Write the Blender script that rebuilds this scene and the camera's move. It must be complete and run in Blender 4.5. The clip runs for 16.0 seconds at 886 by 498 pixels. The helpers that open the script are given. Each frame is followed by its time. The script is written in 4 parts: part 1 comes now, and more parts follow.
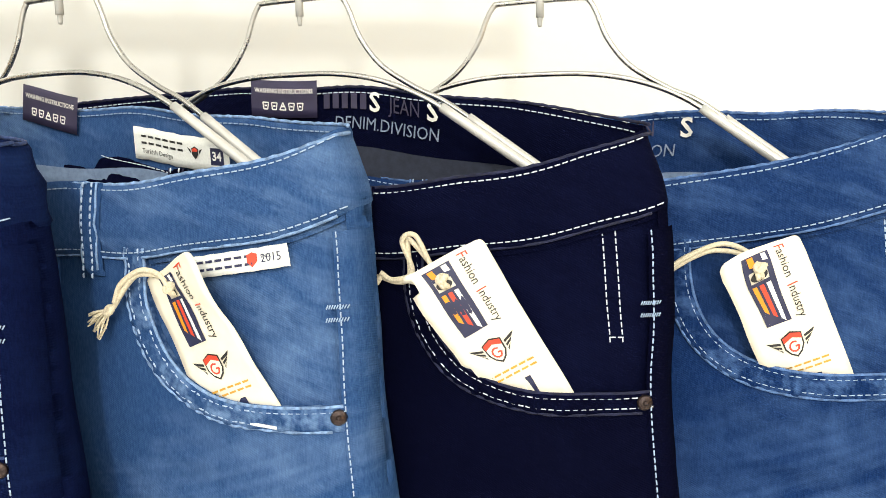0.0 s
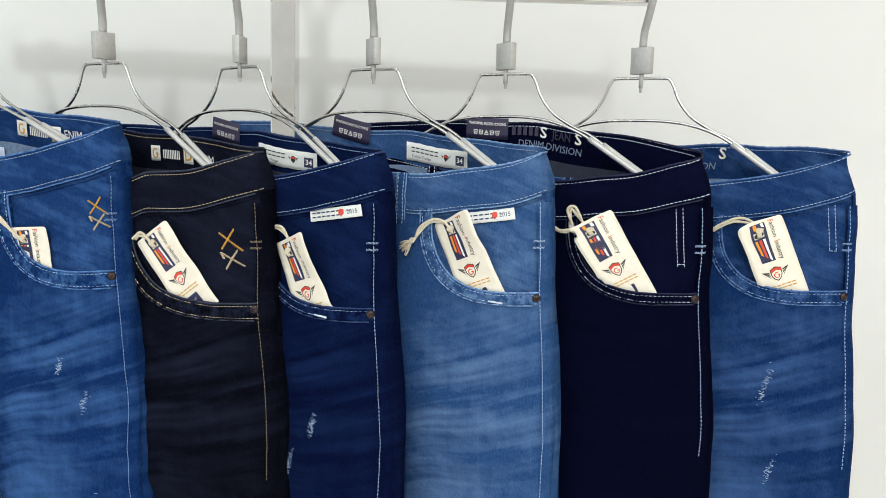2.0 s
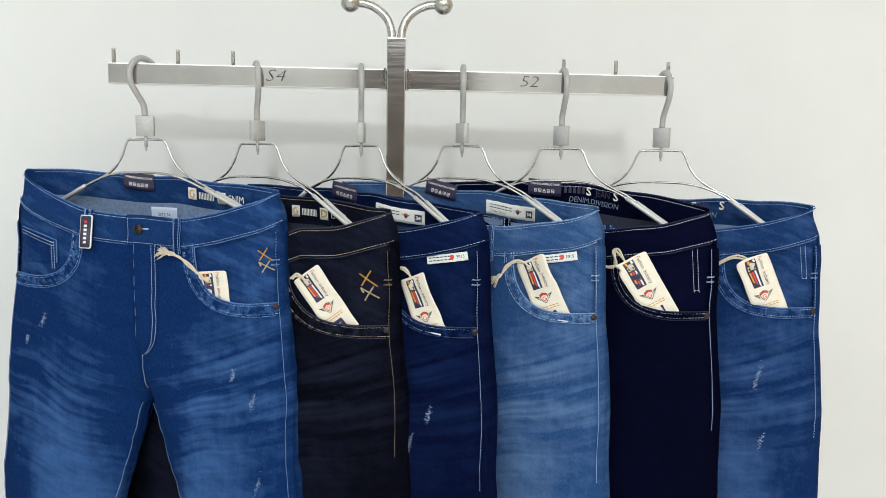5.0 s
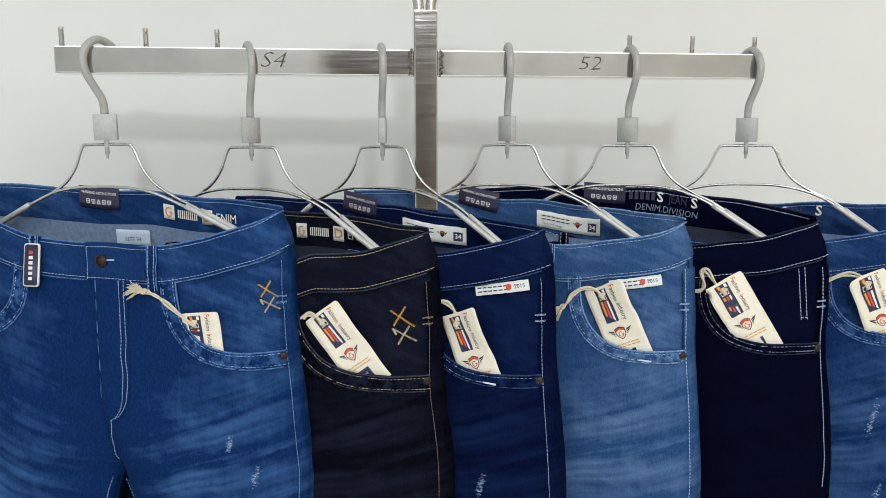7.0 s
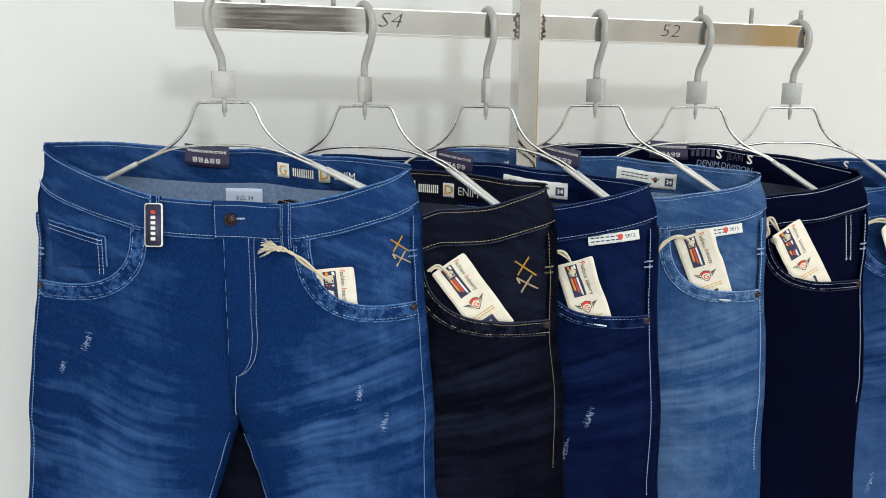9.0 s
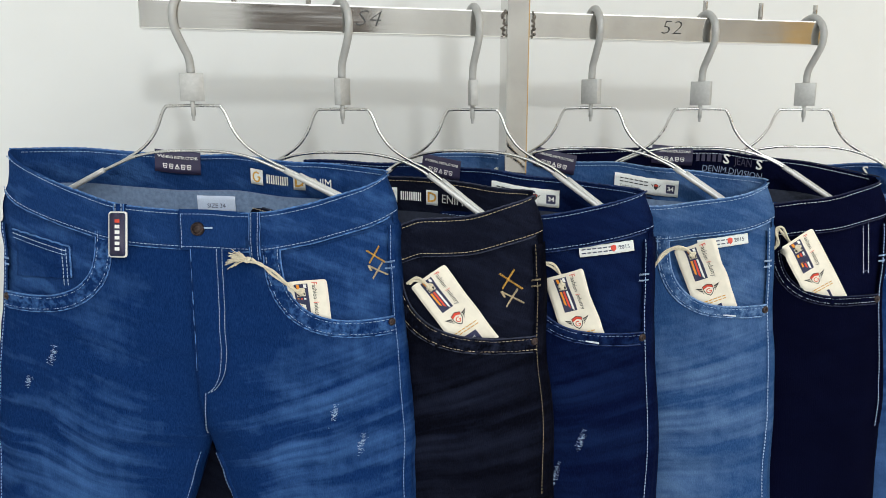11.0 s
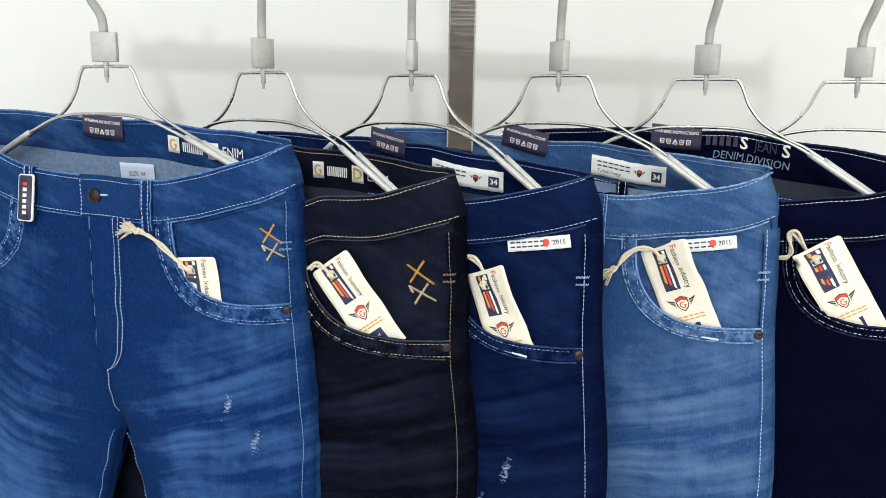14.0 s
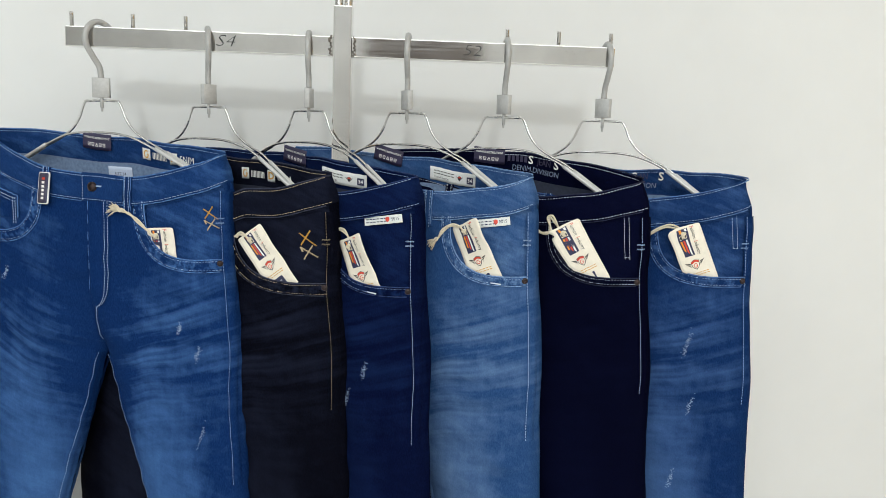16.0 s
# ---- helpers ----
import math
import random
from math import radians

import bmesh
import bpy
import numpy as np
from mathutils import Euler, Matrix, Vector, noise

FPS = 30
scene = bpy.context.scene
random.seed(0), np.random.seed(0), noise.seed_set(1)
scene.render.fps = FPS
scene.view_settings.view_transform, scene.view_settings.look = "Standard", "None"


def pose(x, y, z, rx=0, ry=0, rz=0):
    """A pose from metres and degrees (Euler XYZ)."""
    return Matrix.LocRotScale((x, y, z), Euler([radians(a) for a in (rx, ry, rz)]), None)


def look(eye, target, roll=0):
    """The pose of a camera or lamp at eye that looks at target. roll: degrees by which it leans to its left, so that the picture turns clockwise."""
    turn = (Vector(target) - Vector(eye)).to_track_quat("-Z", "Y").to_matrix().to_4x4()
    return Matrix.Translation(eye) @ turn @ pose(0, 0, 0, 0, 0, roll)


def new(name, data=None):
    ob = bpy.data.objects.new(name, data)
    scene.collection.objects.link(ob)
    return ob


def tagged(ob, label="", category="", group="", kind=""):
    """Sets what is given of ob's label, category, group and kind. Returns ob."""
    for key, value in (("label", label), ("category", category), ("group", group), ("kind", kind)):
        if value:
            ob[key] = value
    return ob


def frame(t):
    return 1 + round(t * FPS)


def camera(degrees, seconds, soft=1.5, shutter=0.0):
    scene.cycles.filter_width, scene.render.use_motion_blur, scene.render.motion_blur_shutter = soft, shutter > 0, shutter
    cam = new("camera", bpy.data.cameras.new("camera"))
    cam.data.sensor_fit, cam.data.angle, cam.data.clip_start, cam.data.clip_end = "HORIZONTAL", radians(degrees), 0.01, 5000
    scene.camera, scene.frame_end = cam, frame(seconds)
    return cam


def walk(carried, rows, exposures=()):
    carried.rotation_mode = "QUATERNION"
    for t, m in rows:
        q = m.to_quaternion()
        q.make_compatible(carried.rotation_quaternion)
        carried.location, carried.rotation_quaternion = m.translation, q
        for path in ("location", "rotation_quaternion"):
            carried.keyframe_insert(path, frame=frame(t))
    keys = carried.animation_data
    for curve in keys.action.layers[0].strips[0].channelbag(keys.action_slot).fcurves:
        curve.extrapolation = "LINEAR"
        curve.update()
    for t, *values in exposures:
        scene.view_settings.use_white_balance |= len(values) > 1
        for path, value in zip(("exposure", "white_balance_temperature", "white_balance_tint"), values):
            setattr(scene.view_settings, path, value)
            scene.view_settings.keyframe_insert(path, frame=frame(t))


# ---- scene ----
cam = camera(60.3, 16.0, soft=0.9)
PATH = [
    (0, (-0.05, -0.001, 1.256), (0.133, 1.973, 0.989), -0.7),
    (0.5, (-0.1, -0.111, 1.254), (0.062, 1.87, 1.028), -0.3),
    (1, (-0.165, -0.288, 1.252), (0.04, 1.688, 1.02), 0.6),
    (1.5, (-0.198, -0.378, 1.258), (-0.015, 1.599, 1.018), 1.0),
    (2, (-0.219, -0.389, 1.269), (-0.103, 1.59, 0.999), 1.3),
    (2.5, (-0.271, -0.447, 1.282), (-0.2, 1.535, 1.024), 1.5),
    (3, (-0.368, -0.557, 1.279), (-0.267, 1.423, 1.018), 1.3),
    (3.5, (-0.392, -0.632, 1.293), (-0.225, 1.344, 1.035), 1.1),
    (6, (-0.457, -0.664, 1.358), (-0.209, 1.306, 1.113), 0.3),
    (6.5, (-0.508, -0.553, 1.351), (-0.183, 1.405, 1.104), 0.0),
    (7, (-0.486, -0.412, 1.357), (-0.177, 1.545, 1.086), -0.4),
    (7.5, (-0.534, -0.369, 1.359), (-0.187, 1.578, 1.065), -0.6),
    (8, (-0.674, -0.364, 1.363), (-0.126, 1.526, 1.01), -0.2),
    (8.5, (-0.758, -0.391, 1.354), (-0.1, 1.462, 0.987), -0.1),
    (9, (-0.79, -0.396, 1.361), (-0.157, 1.463, 0.982), 0.1),
    (11.5, (-0.647, -0.329, 1.36), (-0.154, 1.575, 0.996), -0.4),
    (12, (-0.488, -0.241, 1.344), (-0.215, 1.71, 1.0), -0.3),
    (12.5, (-0.433, -0.182, 1.308), (-0.296, 1.781, 0.948), -0.2),
    (13, (-0.419, -0.162, 1.275), (-0.325, 1.796, 0.876), 0.1),
    (13.5, (-0.4, -0.177, 1.299), (-0.334, 1.783, 0.906), 0.5),
    (14, (-0.403, -0.294, 1.328), (-0.335, 1.668, 0.947), 0.7),
    (14.5, (-0.404, -0.503, 1.341), (-0.326, 1.455, 0.939), 0.9),
    (15, (-0.387, -0.61, 1.341), (-0.251, 1.347, 0.948), 1.6),
    (15.5, (-0.345, -0.672, 1.332), (-0.176, 1.291, 0.987), 1.9),
    (16, (-0.282, -0.715, 1.327), (-0.132, 1.256, 1.025), 1.8),
]
walk(cam, [(t, look(eye, target, roll)) for t, eye, target, roll in PATH],
     [(0.0, 0.56, 7200, 10), (0.5, 0.22, 6600, 10), (1.0, 0.02, 6350, 10), (1.5, -0.03, 6350, 10), (2.5, -0.08, 6350, 10), (3.5, -0.13, 6350, 10), (6.0, -0.24, 6350, 10), (7.0, -0.31, 6350, 10),
      (8.0, -0.26, 6400, 10), (9.0, -0.20, 6350, 10), (11.5, -0.20, 6350, 10), (12.5, -0.12, 6350, 10), (13.0, 0.56, 6650, 10), (13.5, 0.52, 6800, 10), (14.0, 0.12, 6400, 10),
      (14.5, 0.07, 6350, 10), (15.0, -0.02, 6350, 10), (16.0, -0.26, 6350, 10)])

# ---- world and light ----
world = bpy.data.worlds.new("world")
scene.world = world
world.use_nodes = True
world.node_tree.nodes["Background"].inputs[0].default_value = (0.8, 0.86, 0.95, 1)
world.node_tree.nodes["Background"].inputs[1].default_value = 0.3


def lamp(name, eye, target, sx, sy, watts, colour):
    data = bpy.data.lights.new(name, "AREA")
    data.shape, data.size, data.size_y = "RECTANGLE", sx, sy
    data.energy, data.color = watts, colour
    ob = new(name, data)
    ob.matrix_world = look(eye, target)
    return ob


lamp("shop_light", (-0.45, -3.6, 2.56), (-0.4, 0.6, 1.2), 0.3, 0.2, 46, (0.97, 1.0, 0.985))
# Broad overhead fill, added to light the room evenly; no fixture is modelled.
lamp("ceiling_fill_light", (0.1, -2.4, 2.86), (0.1, -2.4, 0), 6.0, 3.0, 136, (0.97, 1.0, 0.985))


# ---- materials ----
def nodes(name):
    m = bpy.data.materials.new(name)
    m.use_nodes = True
    nt = m.node_tree
    return m, nt, nt.nodes["Principled BSDF"]


def add(nt, kind, **props):
    n = nt.nodes.new(kind)
    for k, v in props.items():
        n.inputs[k.replace("_", " ")].default_value = v
    return n


def ramp(nt, source, p0, c0, p1, c1):
    r = nt.nodes.new("ShaderNodeValToRGB")
    r.color_ramp.elements[0].position, r.color_ramp.elements[0].color = p0, (*c0, 1)
    r.color_ramp.elements[1].position, r.color_ramp.elements[1].color = p1, (*c1, 1)
    nt.links.new(source, r.inputs[0])
    return r.outputs[0]


def mapped(nt, scale, loc=(0, 0, 0), kind="Object"):
    tc = nt.nodes.new("ShaderNodeTexCoord")
    mp = nt.nodes.new("ShaderNodeMapping")
    mp.inputs["Scale"].default_value = scale
    mp.inputs["Location"].default_value = loc
    nt.links.new(tc.outputs[kind], mp.inputs[0])
    return mp.outputs[0]


def noisy(nt, vec, scale, detail=4.0, rough=0.55):
    n = add(nt, "ShaderNodeTexNoise", Scale=scale, Detail=detail, Roughness=rough)
    nt.links.new(vec, n.inputs["Vector"])
    return n.outputs[0]


def mix(nt, fac, a, b, blend="MIX"):
    m = nt.nodes.new("ShaderNodeMix")
    m.data_type, m.blend_type = "RGBA", blend
    for s, v in ((0, fac), (6, a), (7, b)):
        if hasattr(v, "is_linked"):
            nt.links.new(v, m.inputs[s])
        else:
            m.inputs[s].default_value = v if s == 0 else (*v, 1)
    return m.outputs[2]


def calc(nt, op, a, b=0.0, clamp=False):
    m = nt.nodes.new("ShaderNodeMath")
    m.operation, m.use_clamp = op, clamp
    for i, v in ((0, a), (1, b)):
        if hasattr(v, "is_linked"):
            nt.links.new(v, m.inputs[i])
        else:
            m.inputs[i].default_value = v
    return m.outputs[0]


def bumped(nt, bsdf, height, strength, distance):
    b = add(nt, "ShaderNodeBump", Strength=strength, Distance=distance)
    nt.links.new(height, b.inputs["Height"])
    nt.links.new(b.outputs[0], bsdf.inputs["Normal"])


def plain(name, colour, rough=0.6, metal=0.0, vary=0.08, scale=60.0, bump=0.1, distance=0.0005):
    m, nt, b = nodes(name)
    vec = mapped(nt, (1, 1, 1))
    n = noisy(nt, vec, scale)
    lo = tuple(c * (1 - vary) for c in colour)
    hi = tuple(min(1, c * (1 + vary)) for c in colour)
    nt.links.new(ramp(nt, n, 0.3, lo, 0.7, hi), b.inputs["Base Color"])
    b.inputs["Roughness"].default_value, b.inputs["Metallic"].default_value = rough, metal
    bumped(nt, b, noisy(nt, vec, scale * 4), bump, distance)
    return m


def denim(name, base, fade, amount, whisker=0.5, slub=0.34, mottle=1.0, rope=False, crumple=0.0):
    """Washed twill: indigo base, worn pale on the thighs and along the crease ridges, darker round the fly, with thread grain."""
    m, nt, b = nodes(name)
    vec = mapped(nt, (1, 1, 1))
    xyz = nt.nodes.new("ShaderNodeSeparateXYZ")
    nt.links.new(vec, xyz.inputs[0])
    x, z = xyz.outputs[0], xyz.outputs[2]
    # wear blob on each thigh
    ax = calc(nt, "ABSOLUTE", x)
    dx = calc(nt, "DIVIDE", calc(nt, "SUBTRACT", ax, 0.125), 0.095)
    dz = calc(nt, "DIVIDE", calc(nt, "ADD", z, 0.64), 0.27)
    d2 = calc(nt, "ADD", calc(nt, "MULTIPLY", dx, dx), calc(nt, "MULTIPLY", dz, dz))
    thigh = calc(nt, "SUBTRACT", 1.0, d2, True)
    # unworn cloth at fly and side seams; the fly's darkness also holds painted-in shade
    fly = calc(nt, "SUBTRACT", 1.0, calc(nt, "DIVIDE", ax, 0.10), True)
    rim = calc(nt, "MULTIPLY", calc(nt, "SUBTRACT", ax, 0.185), 9.0, True)
    # slanting crease ridges, at two widths
    bend = calc(nt, "MULTIPLY", calc(nt, "SUBTRACT", noisy(nt, mapped(nt, (6, 6, 4)), 1.0, 1.0), 0.5), 0.05)
    lift = calc(nt, "ADD", calc(nt, "SUBTRACT", z, calc(nt, "MULTIPLY", ax, 0.30)), bend)
    sets = []
    for across, along in ((3.4, 40.0), (7.0, 100.0)):
        cxyz = nt.nodes.new("ShaderNodeCombineXYZ")
        nt.links.new(calc(nt, "MULTIPLY", x, across), cxyz.inputs[0])
        nt.links.new(calc(nt, "MULTIPLY", lift, along), cxyz.inputs[2])
        sets.append(noisy(nt, cxyz.outputs[0], 1.0, 2.0, 0.5))
    creases = calc(nt, "ADD", calc(nt, "MULTIPLY", sets[0], 0.62), calc(nt, "MULTIPLY", sets[1], 0.38))
    band = calc(nt, "SUBTRACT", 1.0, calc(nt, "MULTIPLY", calc(nt, "ABSOLUTE", calc(nt, "ADD", z, 0.375)), 4.6), True)
    patchy = calc(nt, "MULTIPLY", calc(nt, "SUBTRACT", noisy(nt, mapped(nt, (6, 6, 9), (3.1, 0, 1.7)), 1.0, 2.0), 0.28), 2.3, True)
    ridge = calc(nt, "MULTIPLY", calc(nt, "SUBTRACT", creases, 0.41), 5.0, True)
    wisk = calc(nt, "MULTIPLY", calc(nt, "MULTIPLY", calc(nt, "SUBTRACT", ridge, 0.34), calc(nt, "MULTIPLY", band, calc(nt, "ADD", calc(nt, "MULTIPLY", patchy, 0.85), 0.15))), 1.25 * whisker)
    cloud = calc(nt, "ADD", calc(nt, "MULTIPLY", noisy(nt, vec, 8.0, 3.0), 0.6), calc(nt, "MULTIPLY", noisy(nt, mapped(nt, (38.0, 38.0, 46.0)), 1.0, 4.0, 0.6), 0.4))
    worn = calc(nt, "ADD", calc(nt, "MULTIPLY", thigh, amount), calc(nt, "MULTIPLY", calc(nt, "SUBTRACT", cloud, 0.47), mottle))
    streak = noisy(nt, mapped(nt, (75.0, 75.0, 13.0), (1.7, 0, 0.4)), 1.0, 3.0, 0.6)
    worn = calc(nt, "ADD", worn, calc(nt, "MULTIPLY", calc(nt, "SUBTRACT", streak, 0.5), 0.30 * mottle))
    folds = None
    if crumple:
        skew = nt.nodes.new("ShaderNodeCombineXYZ")
        nt.links.new(calc(nt, "MULTIPLY", x, 17.0), skew.inputs[0])
        nt.links.new(calc(nt, "MULTIPLY", calc(nt, "ADD", z, calc(nt, "MULTIPLY", x, 0.35)), 62.0), skew.inputs[2])
        folds = noisy(nt, skew.outputs[0], 1.0, 3.0, 0.6)
        worn = calc(nt, "ADD", worn, calc(nt, "MULTIPLY", calc(nt, "SUBTRACT", folds, 0.47), 1.7 * crumple))
    if rope:
        twist = noisy(nt, mapped(nt, (150.0, 150.0, 150.0), (0.3, 0, 0.9)), 1.0, 2.0)
        worn = calc(nt, "ADD", worn, calc(nt, "MULTIPLY", calc(nt, "SUBTRACT", twist, 0.46), 1.2 * mottle))
    else:
        worn = calc(nt, "SUBTRACT", worn, calc(nt, "ADD", calc(nt, "MULTIPLY", fly, 0.26 * mottle), calc(nt, "MULTIPLY", rim, 0.10 * mottle)))
    worn = calc(nt, "ADD", worn, wisk, True)
    col = mix(nt, worn, base, fade)
    # vertical slub threads and a fine twill
    slubs = noisy(nt, mapped(nt, (1000.0, 1000.0, 230.0)), 1.0, 3.0, 0.6)
    col = mix(nt, slub, col, ramp(nt, slubs, 0.38, tuple(c * 0.4 for c in base), 0.70, tuple(0.5 * (p + q) for p, q in zip(base, fade))))
    nt.links.new(col, b.inputs["Base Color"])
    b.inputs["Roughness"].default_value = 0.85
    b.inputs["Specular IOR Level"].default_value = 0.02
    tw = add(nt, "ShaderNodeTexWave", Scale=1.0, Distortion=0.4)
    tw.bands_direction = "X"
    rot = nt.nodes.new("ShaderNodeMapping")
    rot.inputs["Rotation"].default_value = (0, radians(62), 0)
    rot.inputs["Scale"].default_value = (260, 260, 260)
    nt.links.new(vec, rot.inputs[0])
    nt.links.new(rot.outputs[0], tw.inputs["Vector"])
    hgt = calc(nt, "ADD", calc(nt, "MULTIPLY", tw.outputs[1], 0.35), slubs)
    big = add(nt, "ShaderNodeBump", Strength=0.6, Distance=0.006 * whisker)
    pucker = calc(nt, "ADD", calc(nt, "MULTIPLY", creases, calc(nt, "ADD", band, 0.15)), calc(nt, "MULTIPLY", noisy(nt, mapped(nt, (24.0, 24.0, 60.0)), 1.0, 2.0), 0.5))
    if folds:
        pucker = calc(nt, "ADD", pucker, calc(nt, "MULTIPLY", folds, 1.3 * crumple))
    nt.links.new(pucker, big.inputs["Height"])
    fine = add(nt, "ShaderNodeBump", Strength=0.5, Distance=0.0006)
    nt.links.new(hgt, fine.inputs["Height"])
    nt.links.new(big.outputs[0], fine.inputs["Normal"])
    nt.links.new(fine.outputs[0], b.inputs["Normal"])
    return m


def steel(name, colour, rough, scale=(3, 3, 90)):
    m, nt, b = nodes(name)
    n = noisy(nt, mapped(nt, scale), 4.0, 5.0, 0.6)
    smear = noisy(nt, mapped(nt, (9, 9, 9)), 2.0, 4.0)
    nt.links.new(ramp(nt, smear, 0.35, tuple(c * 0.86 for c in colour), 0.65, colour), b.inputs["Base Color"])
    b.inputs["Metallic"].default_value = 1.0
    nt.links.new(ramp(nt, n, 0.3, (rough * 0.6,) * 3, 0.75, (rough * 1.6,) * 3), b.inputs["Roughness"])
    bumped(nt, b, n, 0.05, 0.0005)
    return m


M_WALL = plain("white_wall_paint", (0.80, 0.81, 0.80), 0.65, 0, 0.03, 3.0, 0.12, 0.001)
M_CEIL = plain("ceiling_paint", (0.82, 0.82, 0.80), 0.8)
M_FLOOR = plain("floor_tile_glaze", (0.72, 0.71, 0.69), 0.35, 0, 0.06, 6.0)
M_BROWN = plain("added_dark_brown", (0.075, 0.06, 0.05), 0.6, 0, 0.1, 2.0)
M_GREY = plain("pale_grey_paint", (0.50, 0.50, 0.49), 0.6, 0, 0.05, 2.0)
M_TAN = plain("reflected_tan", (0.62, 0.42, 0.19), 0.55, 0, 0.3, 4.0)
M_STEEL = steel("polished_steel", (0.74, 0.73, 0.71), 0.085)
M_WIRE = steel("steel_wire", (0.66, 0.66, 0.65), 0.24, (6, 6, 6))
M_SLEEVE = plain("satin_grey_sleeve", (0.56, 0.56, 0.55), 0.36, 0.25, 0.06, 90.0)
M_BALL = steel("dull_steel", (0.58, 0.57, 0.55), 0.3, (40, 40, 40))
M_WELD = plain("weld_bead", (0.22, 0.2, 0.18), 0.4, 0.9, 0.5, 300.0, 0.6, 0.002)
M_HOOK = plain("grey_hook_plastic", (0.40, 0.40, 0.39), 0.4, 0.1, 0.08, 90.0)
M_CLIP = plain("brushed_aluminium", (0.46, 0.46, 0.45), 0.5, 0.1, 0.08, 200.0)
M_INK = plain("marker_ink", (0.03, 0.03, 0.03), 0.5)
M_CARD = plain("cream_card", (0.83, 0.77, 0.65), 0.55, 0, 0.05, 120.0)
M_NAVY = plain("navy_print", (0.022, 0.026, 0.075), 0.5, 0, 0.15)
M_ORANGE = plain("orange_print", (0.80, 0.28, 0.02), 0.5)
M_RED = plain("red_print", (0.66, 0.06, 0.03), 0.5)
M_WHITE = plain("white_print", (0.84, 0.83, 0.80), 0.6)
M_GOLD = plain("gold_print", (0.62, 0.33, 0.05), 0.45, 0.2)
M_BLACK = plain("black_print", (0.02, 0.02, 0.022), 0.5)
M_CORD = plain("cotton_cord", (0.74, 0.66, 0.50), 0.9, 0, 0.2, 900.0, 0.6, 0.001)
M_CARE = plain("plum_navy_card", (0.035, 0.03, 0.075), 0.5, 0, 0.1)
M_LABEL = plain("woven_white_label", (0.78, 0.80, 0.78), 0.8, 0, 0.06, 700.0, 0.4)
M_PALE = plain("pale_blue_label", (0.55, 0.63, 0.78), 0.8, 0, 0.08, 700.0, 0.4)
M_LETTER = plain("dull_blue_thread", (0.20, 0.25, 0.36), 0.85, 0, 0.3, 700.0, 0.4)
M_LINING = plain("pocketing_cloth", (0.16, 0.23, 0.36), 0.9, 0, 0.2, 200.0, 0.4)
M_LINING_DARK = plain("dark_pocketing_cloth", (0.022, 0.028, 0.05), 0.9, 0, 0.2, 200.0, 0.4)
M_COPPER = plain("aged_copper", (0.045, 0.030, 0.029), 0.42, 0.6, 0.4, 500.0, 0.4)
M_THREAD_W = plain("white_thread", (0.62, 0.68, 0.76), 0.8, 0, 0.15, 900.0)
M_THREAD_B = plain("pale_blue_thread", (0.33, 0.44, 0.62), 0.8, 0, 0.15, 900.0)
M_THREAD_T = plain("tan_thread", (0.55, 0.44, 0.28), 0.8, 0, 0.15, 900.0)
M_THREAD_D = plain("faded_blue_thread", (0.20, 0.31, 0.52), 0.85, 0, 0.25, 900.0)
M_THREAD_K = plain("dull_tan_thread", (0.24, 0.19, 0.12), 0.85, 0, 0.25, 900.0)
M_THREAD_Y = plain("golden_thread", (0.66, 0.36, 0.06), 0.7, 0, 0.2, 900.0)


# ---- mesh helpers ----
def part(name, bm, material, parent, label=""):
    me = bpy.data.meshes.new(name)
    bm.to_mesh(me)
    bm.free()
    return link(name, me, material, parent, label)


def link(name, me, material, parent, label="", smooth=True):
    if material is not None:
        me.materials.append(material)
    me.polygons.foreach_set("use_smooth", [smooth] * len(me.polygons))
    ob = new(name, me)
    ob.parent = parent
    if label:
        tagged(ob, label)
    return ob


def grid_mesh(name, rows, material, parent, label="", loop=False, keep=None, weld=0.0):
    """A sheet through a list of rows of points."""
    a = np.array(rows, dtype=float)
    n, k = a.shape[:2]
    faces = []
    for i in range(n - 1):
        for j in range(k if loop else k - 1):
            q = (i * k + j, i * k + (j + 1) % k, (i + 1) * k + (j + 1) % k, (i + 1) * k + j)
            if keep is None or keep(a.reshape(-1, 3)[list(q)].mean(0)):
                faces.append(q)
    me = bpy.data.meshes.new(name)
    me.from_pydata(a.reshape(-1, 3).tolist(), [], faces)
    if weld:
        bm = bmesh.new()
        bm.from_mesh(me)
        bmesh.ops.remove_doubles(bm, verts=bm.verts, dist=weld)
        bmesh.ops.recalc_face_normals(bm, faces=bm.faces)
        bm.to_mesh(me)
        bm.free()
    return link(name, me, material, parent, label)


def box(bm, cx, cy, cz, sx, sy, sz, m=None):
    mat = Matrix.LocRotScale((cx, cy, cz), None, (sx, sy, sz))
    return bmesh.ops.create_cube(bm, size=1, matrix=(m or Matrix()) @ mat)["verts"]


def bevel(bm, r, seg=2):
    bmesh.ops.bevel(bm, geom=bm.edges[:], offset=r, segments=seg, affect="EDGES", profile=0.6)


def box_part(name, c, s, material, parent, r=0.001, label=""):
    bm = bmesh.new()
    box(bm, *c, *s)
    if r:
        bevel(bm, r)
    ob = part(name, bm, material, parent, label)
    ob.data.polygons.foreach_set("use_smooth", [False] * len(ob.data.polygons))
    return ob


